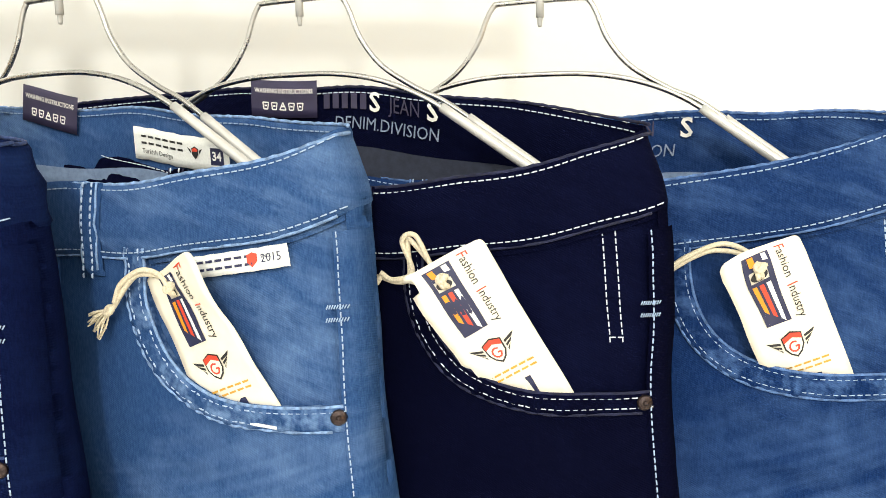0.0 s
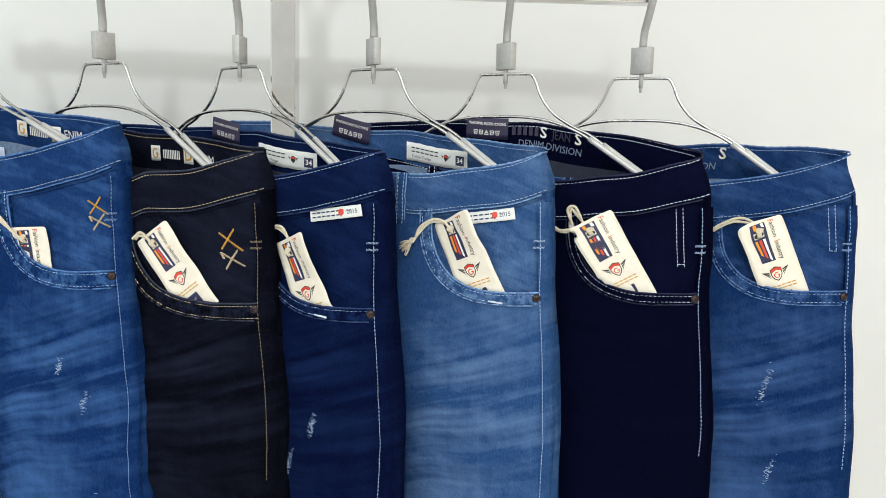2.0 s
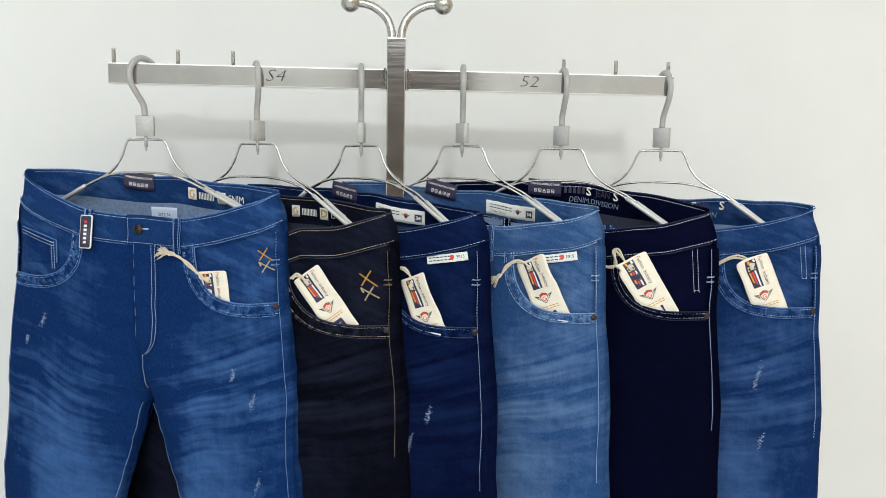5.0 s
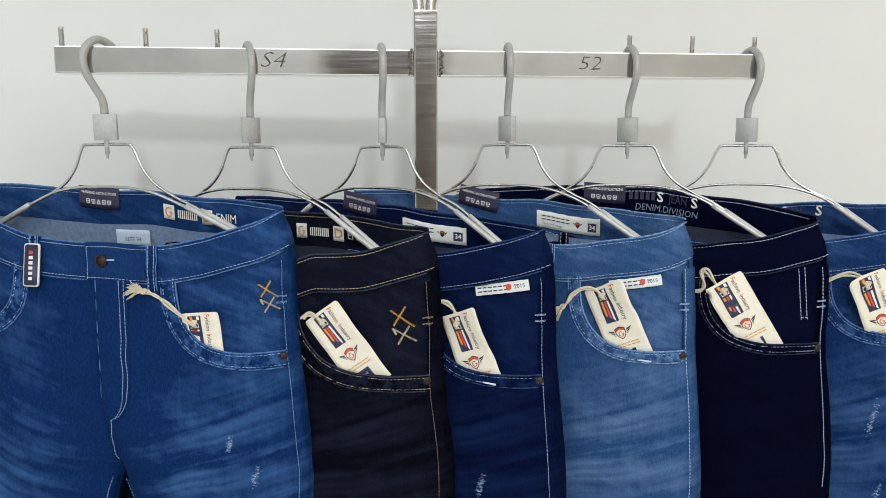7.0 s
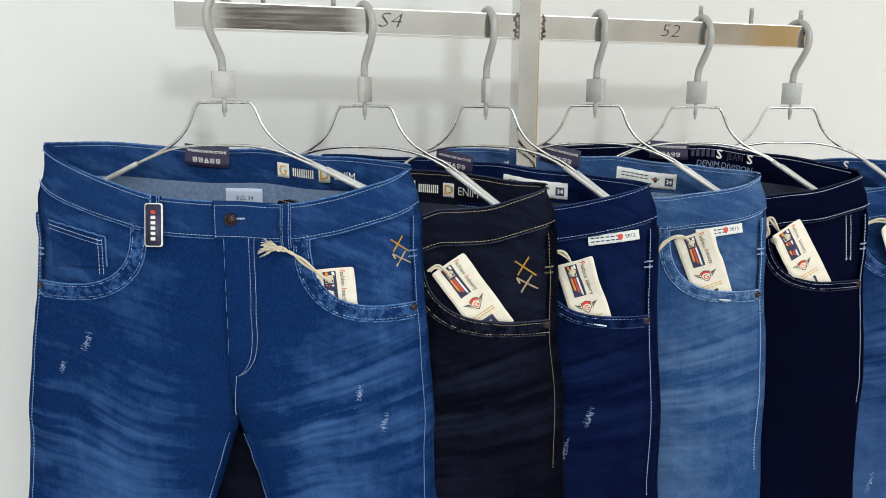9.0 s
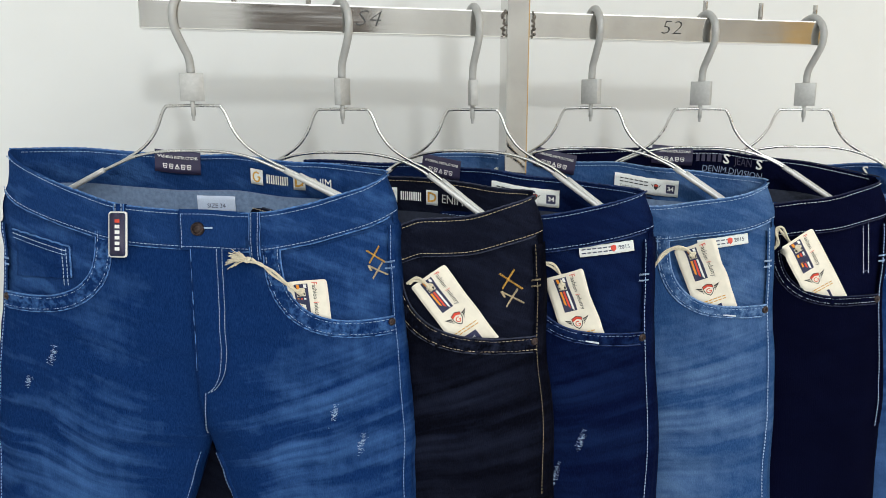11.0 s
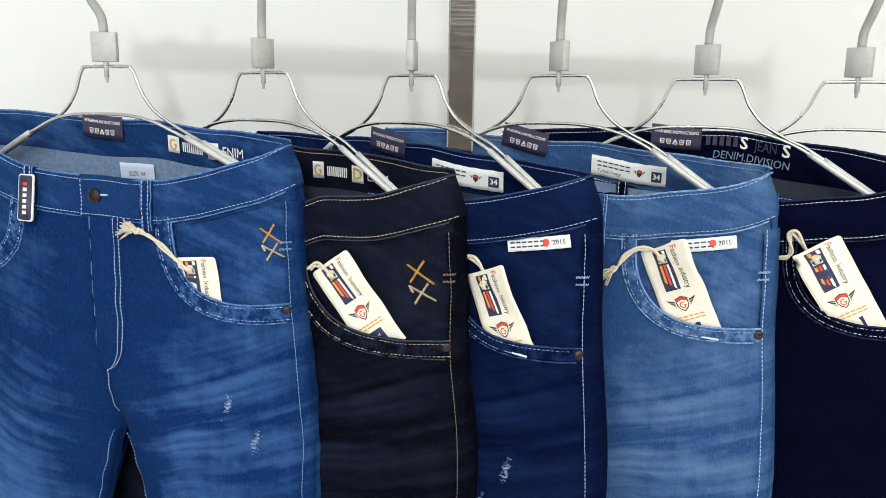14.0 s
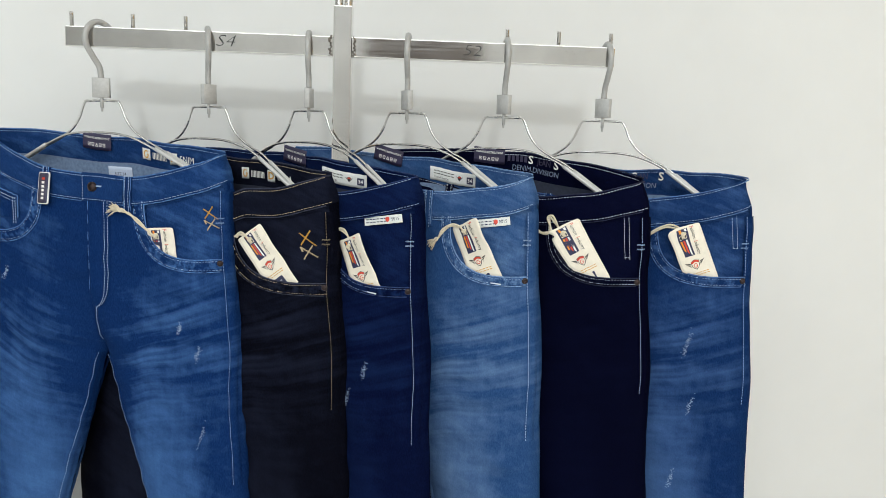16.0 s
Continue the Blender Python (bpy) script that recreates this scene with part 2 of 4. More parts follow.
def smooth_path(pts, per=8):
    """Catmull-Rom through the points."""
    p = [Vector(q) for q in pts]
    p = [2 * p[0] - p[1]] + p + [2 * p[-1] - p[-2]]
    out = []
    for i in range(1, len(p) - 2):
        for k in range(per):
            t = k / per
            a, b, c, d = p[i - 1:i + 3]
            out.append(0.5 * (2 * b + (c - a) * t + (2 * a - 5 * b + 4 * c - d) * t * t + (3 * b - a - 3 * c + d) * t ** 3))
    return out + [p[-2]]


def tube(bm, path, r, sides=8, closed=False, r_end=None):
    """A round rod along a path."""
    rings, n = [], len(path)
    up = Vector((0.123, 0.97, 0.21))
    for i, q in enumerate(path):
        a = path[(i - 1) % n] if closed or i else path[0]
        b = path[(i + 1) % n] if closed or i < n - 1 else path[-1]
        d = (b - a).normalized()
        e = d.cross(up).normalized()
        up = e.cross(d).normalized()
        rad = r if r_end is None else r + (r_end - r) * i / (n - 1)
        rings.append([bm.verts.new(q + rad * (math.cos(s) * e + math.sin(s) * up)) for s in (2 * math.pi * k / sides for k in range(sides))])
    for i in range(n if closed else n - 1):
        r0, r1 = rings[i], rings[(i + 1) % n]
        for k in range(sides):
            bm.faces.new((r0[k], r0[(k + 1) % sides], r1[(k + 1) % sides], r1[k]))
    if not closed:
        bm.faces.new(rings[0][::-1])
        bm.faces.new(rings[-1])


def text_mesh(body, size, align="CENTER", shear=0.0, squeeze=1.0, bold=0.0):
    """Vertices and faces of a word in the built-in font, in its own plane."""
    cu = bpy.data.curves.new("lettering", "FONT")
    cu.body, cu.size, cu.align_x, cu.align_y, cu.shear, cu.resolution_u, cu.offset = body, size, align, "CENTER", shear, 2, bold
    ob = bpy.data.objects.new("lettering", cu)
    scene.collection.objects.link(ob)
    bpy.context.view_layer.update()
    me = bpy.data.meshes.new_from_object(ob.evaluated_get(bpy.context.evaluated_depsgraph_get()))
    v = [(p.co.x * squeeze, p.co.y) for p in me.vertices]
    f = [tuple(p.vertices) for p in me.polygons]
    bpy.data.objects.remove(ob)
    bpy.data.curves.remove(cu)
    bpy.data.meshes.remove(me)
    return v, f


def lettering(body, size, place, material, parent, label="", **kw):
    """A word laid by place(x, y) -> point."""
    v, f = text_mesh(body, size, **kw)
    me = bpy.data.meshes.new("lettering")
    me.from_pydata([tuple(place(x, y)) for x, y in v], [], f)
    return link("lettering", me, material, parent, label, smooth=False)


def flat_shape(name, polys, place, material, parent, label="", depth=0.0002):
    """Flat printed shapes: polygons of (x, y) laid by place(x, y)."""
    bm = bmesh.new()
    for poly in polys:
        bm.faces.new([bm.verts.new(place(x, y)) for x, y in poly])
    return part(name, bm, material, parent, label)


def rect(x0, y0, x1, y1):
    return [(x0, y0), (x1, y0), (x1, y1), (x0, y1)]


# ---- room ----
WALL_Y = 0.84
X0, X1, Y0, ZC = -4.0, 3.2, -4.2, 2.9


def slab(name, c, s, material, label):
    ob = box_part(name, c, s, material, None, 0)
    return tagged(ob, label, name.split("_")[0], kind="structure")


slab("wall_north", ((X0 + X1) / 2, WALL_Y + 0.08, ZC / 2), (X1 - X0 + 0.32, 0.16, ZC), M_WALL, "smooth white painted wall behind the garment rack")
# Unseen dark stretch, added so the post and bar have something dark to mirror.
DARK0, DARK1 = -0.95, -0.05
slab("wall_south", ((X0 + DARK0) / 2 - 0.08, Y0 - 0.08, ZC / 2), (DARK0 - X0 + 0.16, 0.16, ZC), M_GREY, "plain pale grey wall closing the shop")
slab("wall_south_recess", ((DARK0 + DARK1) / 2, Y0 - 0.08, ZC / 2), (DARK1 - DARK0, 0.16, ZC), M_BROWN, "unseen dark wall section, added for the rack's dark reflections")
slab("wall_southeast", ((DARK1 + X1) / 2 + 0.08, Y0 - 0.08, ZC / 2), (X1 - DARK1 + 0.16, 0.16, ZC), M_GREY, "plain pale grey wall closing the shop")
slab("wall_west", (X0 - 0.08, (Y0 + WALL_Y) / 2, ZC / 2), (0.16, WALL_Y - Y0, ZC), M_WALL, "plain white painted side wall")
# Out of view; its tan is added for the ochre mirrored in the bar's right end.
slab("wall_east", (X1 + 0.08, (Y0 + WALL_Y) / 2, ZC / 2), (0.16, WALL_Y - Y0, ZC), M_TAN, "unseen side wall, tan for the bar's ochre reflection")
slab("floor", ((X0 + X1) / 2, (Y0 + WALL_Y) / 2, -0.06), (X1 - X0 + 0.32, WALL_Y - Y0 + 0.32, 0.12), M_FLOOR, "pale glazed shop floor")
slab("ceiling", ((X0 + X1) / 2, (Y0 + WALL_Y) / 2, ZC + 0.06), (X1 - X0 + 0.32, WALL_Y - Y0 + 0.32, 0.12), M_CEIL, "plain white painted ceiling")

# ---- garment rack ----
BAR_YAW = -2.9
BAR_M = pose(-0.356, 0.545, 1.456, 0, 0.35, BAR_YAW)
rack = tagged(new("garment_rack"), "polished square-tube steel garment rack with scroll top", "rack")
rack.matrix_world = BAR_M
POST_X = -0.0
HALF = 0.433
for x0, x1 in ((-HALF, POST_X - 0.0145), (POST_X + 0.0145, HALF)):
    box_part("bar", ((x0 + x1) / 2, 0, 0), (x1 - x0, 0.025, 0.031), M_STEEL, rack, 0.0015)
box_part("post", (POST_X, 0, -0.690), (0.029, 0.029, 1.506), M_STEEL, rack, 0.002)
for side in (-1, 1):
    bm = bmesh.new()
    rnd = random.Random(3 + side)
    for k in range(16):
        c = (POST_X + side * (0.0165 + rnd.uniform(0, 0.004)), -0.0125 - rnd.uniform(0, 0.002), -0.015 + k * 0.002)
        bmesh.ops.create_icosphere(bm, subdivisions=1, radius=rnd.uniform(0.0012, 0.0026), matrix=Matrix.Translation(c))
    part("weld_bead", bm, M_WELD, rack, "rough dark weld bead")
    bm = bmesh.new()
    path = smooth_path([(POST_X + side * x, 0, z) for x, z in ((0.007, 0.060), (0.0085, 0.075), (0.015, 0.092), (0.028, 0.105), (0.045, 0.113), (0.058, 0.115))])
    tube(bm, path, 0.0065, 14)
    arm = part("scroll_arm", bm, M_BALL, rack)
    bm = bmesh.new()
    bmesh.ops.create_uvsphere(bm, u_segments=24, v_segments=16, radius=0.0145, matrix=Matrix.Translation((POST_X + side * 0.071, 0, 0.115)))
    part("ball_finial", bm, M_BALL, arm, "dull steel ball finial")
for x in (-0.429, -0.333, -0.250, 0.262, 0.345, 0.429):
    bm = bmesh.new()
    tube(bm, [Vector((x, 0.004, 0.012)), Vector((x, 0.004, 0.0375)), Vector((x, 0.004, 0.0385))], 0.0030, 10)
    part("stop_pin", bm, M_BALL, rack, "short steel stop pin")
box_part("base_plate", (POST_X, 0, -1.449), (0.62, 0.34, 0.014), M_STEEL, rack, 0.003)
lettering("S4", 0.026, lambda x, y: (x - 0.185, -0.0128, y + 0.001), M_INK, rack, "handwritten marker number", shear=0.3, squeeze=1.25, bold=-0.0005)
lettering("52", 0.024, lambda x, y: (x + 0.205, -0.0128, y + 0.001), M_INK, rack, "handwritten marker number", shear=0.2, squeeze=1.3, bold=-0.0005)


# ---- hangers ----
def hanger(m, yaw, clip_turn, hook_turn, arms, label):
    h = tagged(new("trouser_hanger"), label, "hanger", "hangers on the rack")
    h.matrix_world = m
    turn = Matrix.Rotation(radians(yaw), 4, "Z")
    bm = bmesh.new()
    back = Matrix.Rotation(radians(BAR_YAW + hook_turn), 4, "Z")
    pts = [(0, 0, 0.036), (0, -0.002, 0.052), (0, -0.012, 0.068), (0, -0.0215, 0.084), (0, -0.0235, 0.100), (0, -0.018, 0.113), (0, -0.006, 0.1215),
           (0, 0.007, 0.1205), (0, 0.018, 0.113), (0, 0.0225, 0.100)]
    tube(bm, [back @ q for q in smooth_path(pts, 6)], 0.0046, 12)
    part("hook", bm, M_HOOK, h, "grey plastic-coated hook")
    ct = Matrix.Rotation(radians(clip_turn), 4, "Z")
    bm = bmesh.new()
    box(bm, 0, -0.0038, 0.0205, 0.0262, 0.0018, 0.031, ct)
    box(bm, 0.0123, 0.0, 0.0205, 0.0016, 0.0075, 0.031, ct)
    box(bm, 0, 0.003, 0.0205, 0.0230, 0.0014, 0.031, ct)
    box(bm, -0.0123, 0.0, 0.0205, 0.0016, 0.0075, 0.031, ct)
    bevel(bm, 0.0005, 1)
    part("clip_block", bm, M_CLIP, h, "folded aluminium clip block")
    bm = bmesh.new()
    tube(bm, [Vector((0, 0, z)) for z in (0.038, 0.0, -0.011)], 0.0027, 10)
    tube(bm, [Vector((0, 0, z)) for z in (-0.011, -0.0115, -0.0155, -0.017)], 0.0021, 10, r_end=0.0013)
    part("swivel_pin", bm, M_CLIP, h)
    # neck wire and arch wire: both run on straight into the arms, the arch in front
    ex, ez = arms
    neck = [(0.026, 0), (0.033, -0.002), (0.038, -0.010), (0.046, -0.028), (0.061, -0.046), (0.085, -0.061), (0.105, -0.0705), (0.135, -0.0705 + (ez + 0.0705) * 0.4), (ex, ez)]
    arch = [(0.0, -0.050), (0.035, -0.0510), (0.066, -0.0565), (0.095, -0.0680), (0.125, -0.0680 + (ez + 0.0680) * 0.353), (ex + 0.002, ez - 0.003)]
    for name, half, y0, y1 in (("neck_wire", neck, 0.0, 0.0), ("arch_wire", arch, -0.012, -0.0065)):
        def bent(x, z, s):
            f = max(0.0, (x - 0.06) / (ex - 0.06))
            return turn @ Vector((s * x, y0 + (y1 - y0) * f, z))
        left = [bent(x, z, -1) for x, z in half][::-1]
        right = [bent(x, z, 1) for x, z in half]
        bm = bmesh.new()
        tube(bm, smooth_path(left + right[0 if half[0][0] else 1:], 6), 0.00185, 8)
        wire = part(name, bm, M_WIRE, h)
        for s in (-1, 1):
            bm = bmesh.new()
            tube(bm, [bent(*half[-2], s).lerp(bent(*half[-1], s), q / 6) for q in range(-2, 7)], 0.0030, 10, r_end=0.0034)
            part("arm_sleeve", bm, M_SLEEVE, wire, "dull grey arm sleeve")
    return h


# ---- jeans ----
def lerp_table(table, t):
    for (a, va), (b, vb) in zip(table, table[1:]):
        if t >= b:
            f = min(1, max(0, (t - a) / (b - a)))
            f = f * f * (3 - 2 * f)
            return va + (vb - va) * f
    return table[-1][1]


HALF_W = [(0.1, 0.222), (-0.07, 0.222), (-0.118, 0.235), (-0.15, 0.237), (-0.20, 0.239), (-0.40, 0.254), (-0.68, 0.264), (-1.1, 0.245)]
FRONT_B = [(0.1, 0.028), (-0.06, 0.030), (-0.125, 0.040), (-0.18, 0.043), (-0.26, 0.044), (-0.45, 0.046), (-1.1, 0.045)]
BACK_B = [(0.1, 0.028), (-0.06, 0.029), (-0.2, 0.040), (-0.35, 0.050), (-0.5, 0.046), (-1.1, 0.04)]
CROTCH, BAND = -0.40, 0.042


class Cut:
    """The shape of one pair: its rim, surface and pocket, in metres about the hanger's neck."""

    def __init__(self, seed, drop=0.0, dip=0.044, slope=-0.06, vee=0.0, pocket=(0.083, 0.19, 0.098), crease=1.0, width=1.0, back=0.0, fly=0.0, press=None):
        self.seed, self.drop, self.dip, self.slope, self.vee, self.pocket, self.crease, self.width, self.back, self.fly, self.press = seed, drop, dip, slope, vee, pocket, crease, width, back, fly, press

    def half(self, h):
        lump = 0.0022 * noise.noise(Vector((h * 17, self.seed * 3.1, 0.5))) if h < -0.13 else 0.0
        return lerp_table(HALF_W, h - self.drop) * self.width + lump

    def splay(self, u, h):
        """The left leg swings out a little."""
        return -0.032 * min(1.0, max(0.0, (-0.18 - h) / 0.36)) * max(0.0, -u / 0.24)

    def rim(self, u, front=True):
        a = 0.222 * self.width
        e = -0.062 + self.drop + self.slope * u
        q = max(0.0, 1 - (u / a) ** 2)
        if not front:
            return e + (0.004 + self.back) * q + 0.0050 * noise.noise(Vector((u * 14, self.seed, 4)))
        v = self.vee * max(0.0, 1 - abs(u - 0.05) / 0.045)
        return e - self.dip * q ** 0.85 - v + 0.0045 * noise.noise(Vector((u * 16, self.seed, 0)))

    def seam(self, u, front=True):
        return self.rim(u, front) - BAND

    def gap(self, h):
        d = max(0.0, CROTCH + self.drop - h)
        return min(0.095, 0.30 * d)

    def depth(self, u, h, front=True):
        a, x0 = self.half(h), self.gap(h)
        hh = h - self.drop
        b = lerp_table(FRONT_B if front else BACK_B, hh)
        r = min(1.0, abs(u) / a)
        v = b * (1 - r ** 3.0) ** (1 / 3.0)
        if self.press is not None and not front:
            v *= 1 - 0.78 * math.exp(-((u - self.press) / 0.06) ** 2)
        s = min(1.0, max(0.0, (-0.27 - hh) / 0.13)) ** 2.2
        if s > 0:
            c, w = (a + x0) / 2, (a - x0) / 2
            q = max(0.0, 1 - ((abs(u) - c) / w) ** 2)
            v = (1 - s) * v + s * b * math.sqrt(q)
        if front and hh < -0.10:
            v += 0.0020 * min(1.0, (-0.10 - hh) / 0.04) * min(1.0, (1 - r) * 9) * noise.noise(Vector((u * 24 + self.seed, h * 40 + u * 10, self.seed)))
        if hh < -0.19:
            k = min(1.0, (-0.19 - hh) / 0.09) * self.crease * min(1.0, (1 - r) * 9)
            side = 1 if u > 0 else -1
            n = noise.noise(Vector((u * 7 + side * 3.7 + self.seed, h * 42 - abs(u) * 7, self.seed * 1.7)))
            n2 = noise.noise(Vector((u * 6 + self.seed * 2, h * 7, side)))
            n3 = noise.noise(Vector((u * 16 + self.seed * 5, h * 90 + u * 12 * side, self.seed)))
            v += k * (0.0040 * n + 0.0062 * n2 + 0.0010 * n3)
        return v

    def on(self, u, h, off=0.0, front=True):
        """The point on the cloth at u across and h up, lifted by off."""
        a = self.half(h)
        c = max(-0.985 * a, min(0.985 * a, u))
        e = 0.003
        v = self.depth(u, h, front)
        du = (self.depth(min(c + e, 0.995 * a), h, front) - self.depth(max(c - e, -0.995 * a), h, front)) / (2 * e)
        dh = (self.depth(c, h + e, front) - self.depth(c, h - e, front)) / (2 * e)
        n = Vector((-du, 1, -dh)).normalized() * off
        y = v + n.y
        return Vector((u + n.x + self.splay(u, h), -y if front else y, h + n.z))

    def opening(self, s=1, k=96):
        """The pocket's edge from the waist seam to the side seam."""
        u0, ur, d = self.pocket
        d = d if s > 0 else d - 0.010
        s0 = self.seam(s * u0)
        out = []
        for i in range(k + 1):
            a = math.pi / 2 * i / k
            out.append((ur - (ur - u0) * math.cos(a) ** (2 / 2.7), s0 + 0.004 - (d + 0.004) * math.sin(a) ** (2 / 2.7)))
        hb = out[-1][1]
        ue = self.half(hb) - 0.010
        return out + [(ur + (ue - ur) * i / 6, hb + 0.002 * i / 6) for i in range(1, 7)]

    def inside(self, u, h):
        u0, ur, d = self.pocket
        s = 1 if u > 0 else -1
        d = d if s > 0 else d - 0.010
        u = abs(u)
        if u < u0 or u > self.half(h) - 0.004:
            return False
        x = max(0.0, (ur - u) / (ur - u0))
        return h > self.seam(s * u0) - d * (1 - min(1, x) ** 2.7) ** (1 / 2.7) - 0.002 - 0.002


def offset_line(line, d):
    """A line of (u, h) shifted to its left-hand side by d."""
    out = []
    for i, p in enumerate(line):
        a, b = line[max(0, i - 1)], line[min(len(line) - 1, i + 1)]
        t = Vector((b[0] - a[0], b[1] - a[1])).normalized()
        out.append((p[0] + t.y * d, p[1] - t.x * d))
    return out


def stitches(cut, line, material, parent, front=True, length=0.0032, space=0.0044, off=0.0008, wide=0.00075, mirror=1):
    """A row of thread stitches along a line of (u, h) on the cloth."""
    bm = bmesh.new()
    pts = [Vector((p[0], p[1], 0)) for p in line]
    run, todo = 0.0, 0.0
    for a, b in zip(pts, pts[1:]):
        seg = (b - a).length
        if seg < 1e-6:
            continue
        while todo < run + seg:
            q = a + (b - a) * ((todo - run) / seg)
            d = (b - a).normalized()
            s = Vector((-d.y, d.x, 0)) * wide / 2
            e = q + d * length
            lo = [q - s, e - s, e + s, q + s]
            ring = [bm.verts.new(cut.on(mirror * p.x, p.y, off - 0.0006, front)) for p in lo]
            mid0, mid1 = (bm.verts.new(cut.on(mirror * p.x, p.y, off + 0.0005, front)) for p in (q + d * length * 0.2, q + d * length * 0.8))
            for f in ((ring[0], ring[1], mid1, mid0), (ring[2], ring[3], mid0, mid1), (ring[1], ring[2], mid1), (ring[3], ring[0], mid0)):
                bm.faces.new(f)
            todo += space
        run += seg
    return tagged(part("stitching", bm, material, parent), kind="stuff")


def band_strip(cut, line, profile, name, material, parent, label="", mirror=1, rope=0.0004):
    """A raised strip of cloth along a line: profile of (sideways, lift)."""
    rows = []
    for d, lift in profile:
        rows.append([cut.on(mirror * u, h, lift + (rope * math.sin(0.85 * i + 260 * d + cut.seed) * (0.6 + 0.4 * math.sin(0.31 * i)) if lift > 0.0015 else 0.0)) for i, (u, h) in enumerate(offset_line(line, d))])
    return grid_mesh(name, rows, material, parent, label)


def ridge(cut, line, lift, material, parent, mirror=1, thick=0.0009):
    """A rubbed pale ridge along a seam, that comes and goes."""
    fine = []
    for (ua, ha), (ub, hb) in zip(line, line[1:]):
        n = max(1, int(math.hypot(ub - ua, hb - ha) / 0.003))
        fine += [(ua + (ub - ua) * q / n, ha + (hb - ha) * q / n) for q in range(n)]
    bm = bmesh.new()
    tube(bm, [cut.on(mirror * u, h, lift + 0.0009 * noise.noise(Vector((u * 210, h * 210, cut.seed))) + 0.0005 * math.sin(1.3 * i)) for i, (u, h) in enumerate(fine)], thick, 5)
    return part("worn_ridge", bm, material, parent, "paler rubbed seam ridge")


def jeans(m, cut, spec):
    j = tagged(new("jeans"), spec["label"], "jeans", "jeans on the rack")
    j.matrix_world = m
    cloth, thread, thread2 = spec["cloth"], spec["thread"], spec.get("thread2", spec["thread"])
    # body
    K, KB, R1, R2 = 60, 34, 56, 78
    for s in (-1, 1):
        rows = []
        for i in range(R1 + R2 + 1):
            row = []
            for front, n in ((True, K), (False, KB)):
                for k in range(n + 1):
                    g = (1 - math.cos(math.pi * k / n)) / 2
                    g = g if front else 1 - g
                    if i <= R1:
                        u = g * 0.222 * cut.width
                        top = cut.seam(s * u, front) + 0.004
                        end = -0.29 + cut.drop
                        h = top + (end - top) * i / R1
                    else:
                        h = -0.29 + cut.drop + (-1.03 + 0.29) * ((i - R1) / R2) ** 1.25
                    x0, a = cut.gap(h), cut.half(h)
                    u = s * (x0 + (a - x0) * g)
                    v = cut.depth(u, h, front)
                    row.append((u + cut.splay(u, h), -v if front else v, h))
            rows.append(row)
        hole = lambda c: c[1] > -0.002 or not cut.inside(c[0], c[2])
        grid_mesh("leg_panel", rows, cloth, j, "", keep=hole, weld=0.00005)
    # pocket facings, openings and hems
    for s in (-1, 1):
        line = cut.opening(s)
        rows = []
        u0 = cut.pocket[0] - 0.012
        for i in range(30):
            row = []
            for k in range(31):
                f = k / 30
                hb = line[-1][1] - 0.014
                top = cut.seam(s * (u0 + (0.222 * cut.width - u0) * f)) + 0.004
                h = top + (hb - top) * i / 29
                u = u0 + (cut.half(h) - 0.002 - u0) * f
                row.append(cut.on(s * u, h, -0.0042 if f < 0.97 else -0.001))
            rows.append(row)
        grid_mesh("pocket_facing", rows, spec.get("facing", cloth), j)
        w = spec.get("hem", 0.013)
        hem = band_strip(cut, line, [(0, -0.0045), (-0.0004, 0.0008), (0.0008, 0.0022), (0.004, 0.0026), (w - 0.003, 0.0020), (w, 0.0016), (w + 0.0008, -0.0005)],
                         "pocket_hem", spec["roped"], j, "", s, 0.0009)
        bm = bmesh.new()
        tube(bm, [cut.on(s * u, h, 0.0012) for u, h in line], 0.0010, 6)
        part("worn_edge", bm, spec["worn"], hem, "paler worn pocket edge")
        ridge(cut, offset_line(line, w), 0.0012, spec["worn"], hem, s)
        for d in (0.0028, w - 0.003):
            run = offset_line(line, d)
            if spec.get("stop") and d > 0.005:
                run = run[:int(spec["stop"] * len(run))]
                tail = run[-1]
                stitches(cut, [(tail[0], tail[1] + 0.0005), (tail[0] + 0.014, tail[1] - 0.0010)], M_THREAD_W, hem, length=0.0018, space=0.0014, off=0.0028, wide=0.0022, mirror=s)
            stitches(cut, run, thread2, hem, off=0.0026 if d < 0.005 else 0.0022, mirror=s)
        # rivet at the side seam
        p = line[-1]
        bm = bmesh.new()
        c = cut.on(s * (p[0] - 0.002), p[1] - 0.006, 0.0028)
        c2 = cut.on(s * (p[0] - 0.002), p[1] - 0.006, 0.0128)
        z = (c2 - c).to_track_quat("Z", "Y").to_matrix().to_4x4()
        mm = Matrix.Translation(c) @ z
        bmesh.ops.create_cone(bm, cap_ends=True, segments=20, radius1=0.0048, radius2=0.0038, depth=0.0016, matrix=mm)
        bmesh.ops.create_uvsphere(bm, u_segments=12, v_segments=6, radius=0.0016, matrix=mm @ Matrix.Translation((0, 0, 0.0006)))
        part("rivet", bm, M_COPPER, j, "small aged copper rivet")
        # side seam with stitching
        side = [(cut.half(h) - 0.0115 - 0.003 * math.sin(h * 9), h) for h in (cut.seam(0.2) - 0.004 - 0.005 * q for q in range(spec.get("side", 70)))]
        seam = band_strip(cut, [(u + 0.001, h) for u, h in side], [(-0.0092, -0.0008), (-0.0088, 0.0012), (-0.005, 0.0017), (0.0015, 0.0014), (0.0025, 0.0002)][::-1], "side_seam", cloth, j, "", s)
        stitches(cut, side, spec["side_thread"], seam, off=0.0021, wide=0.0006, mirror=s)
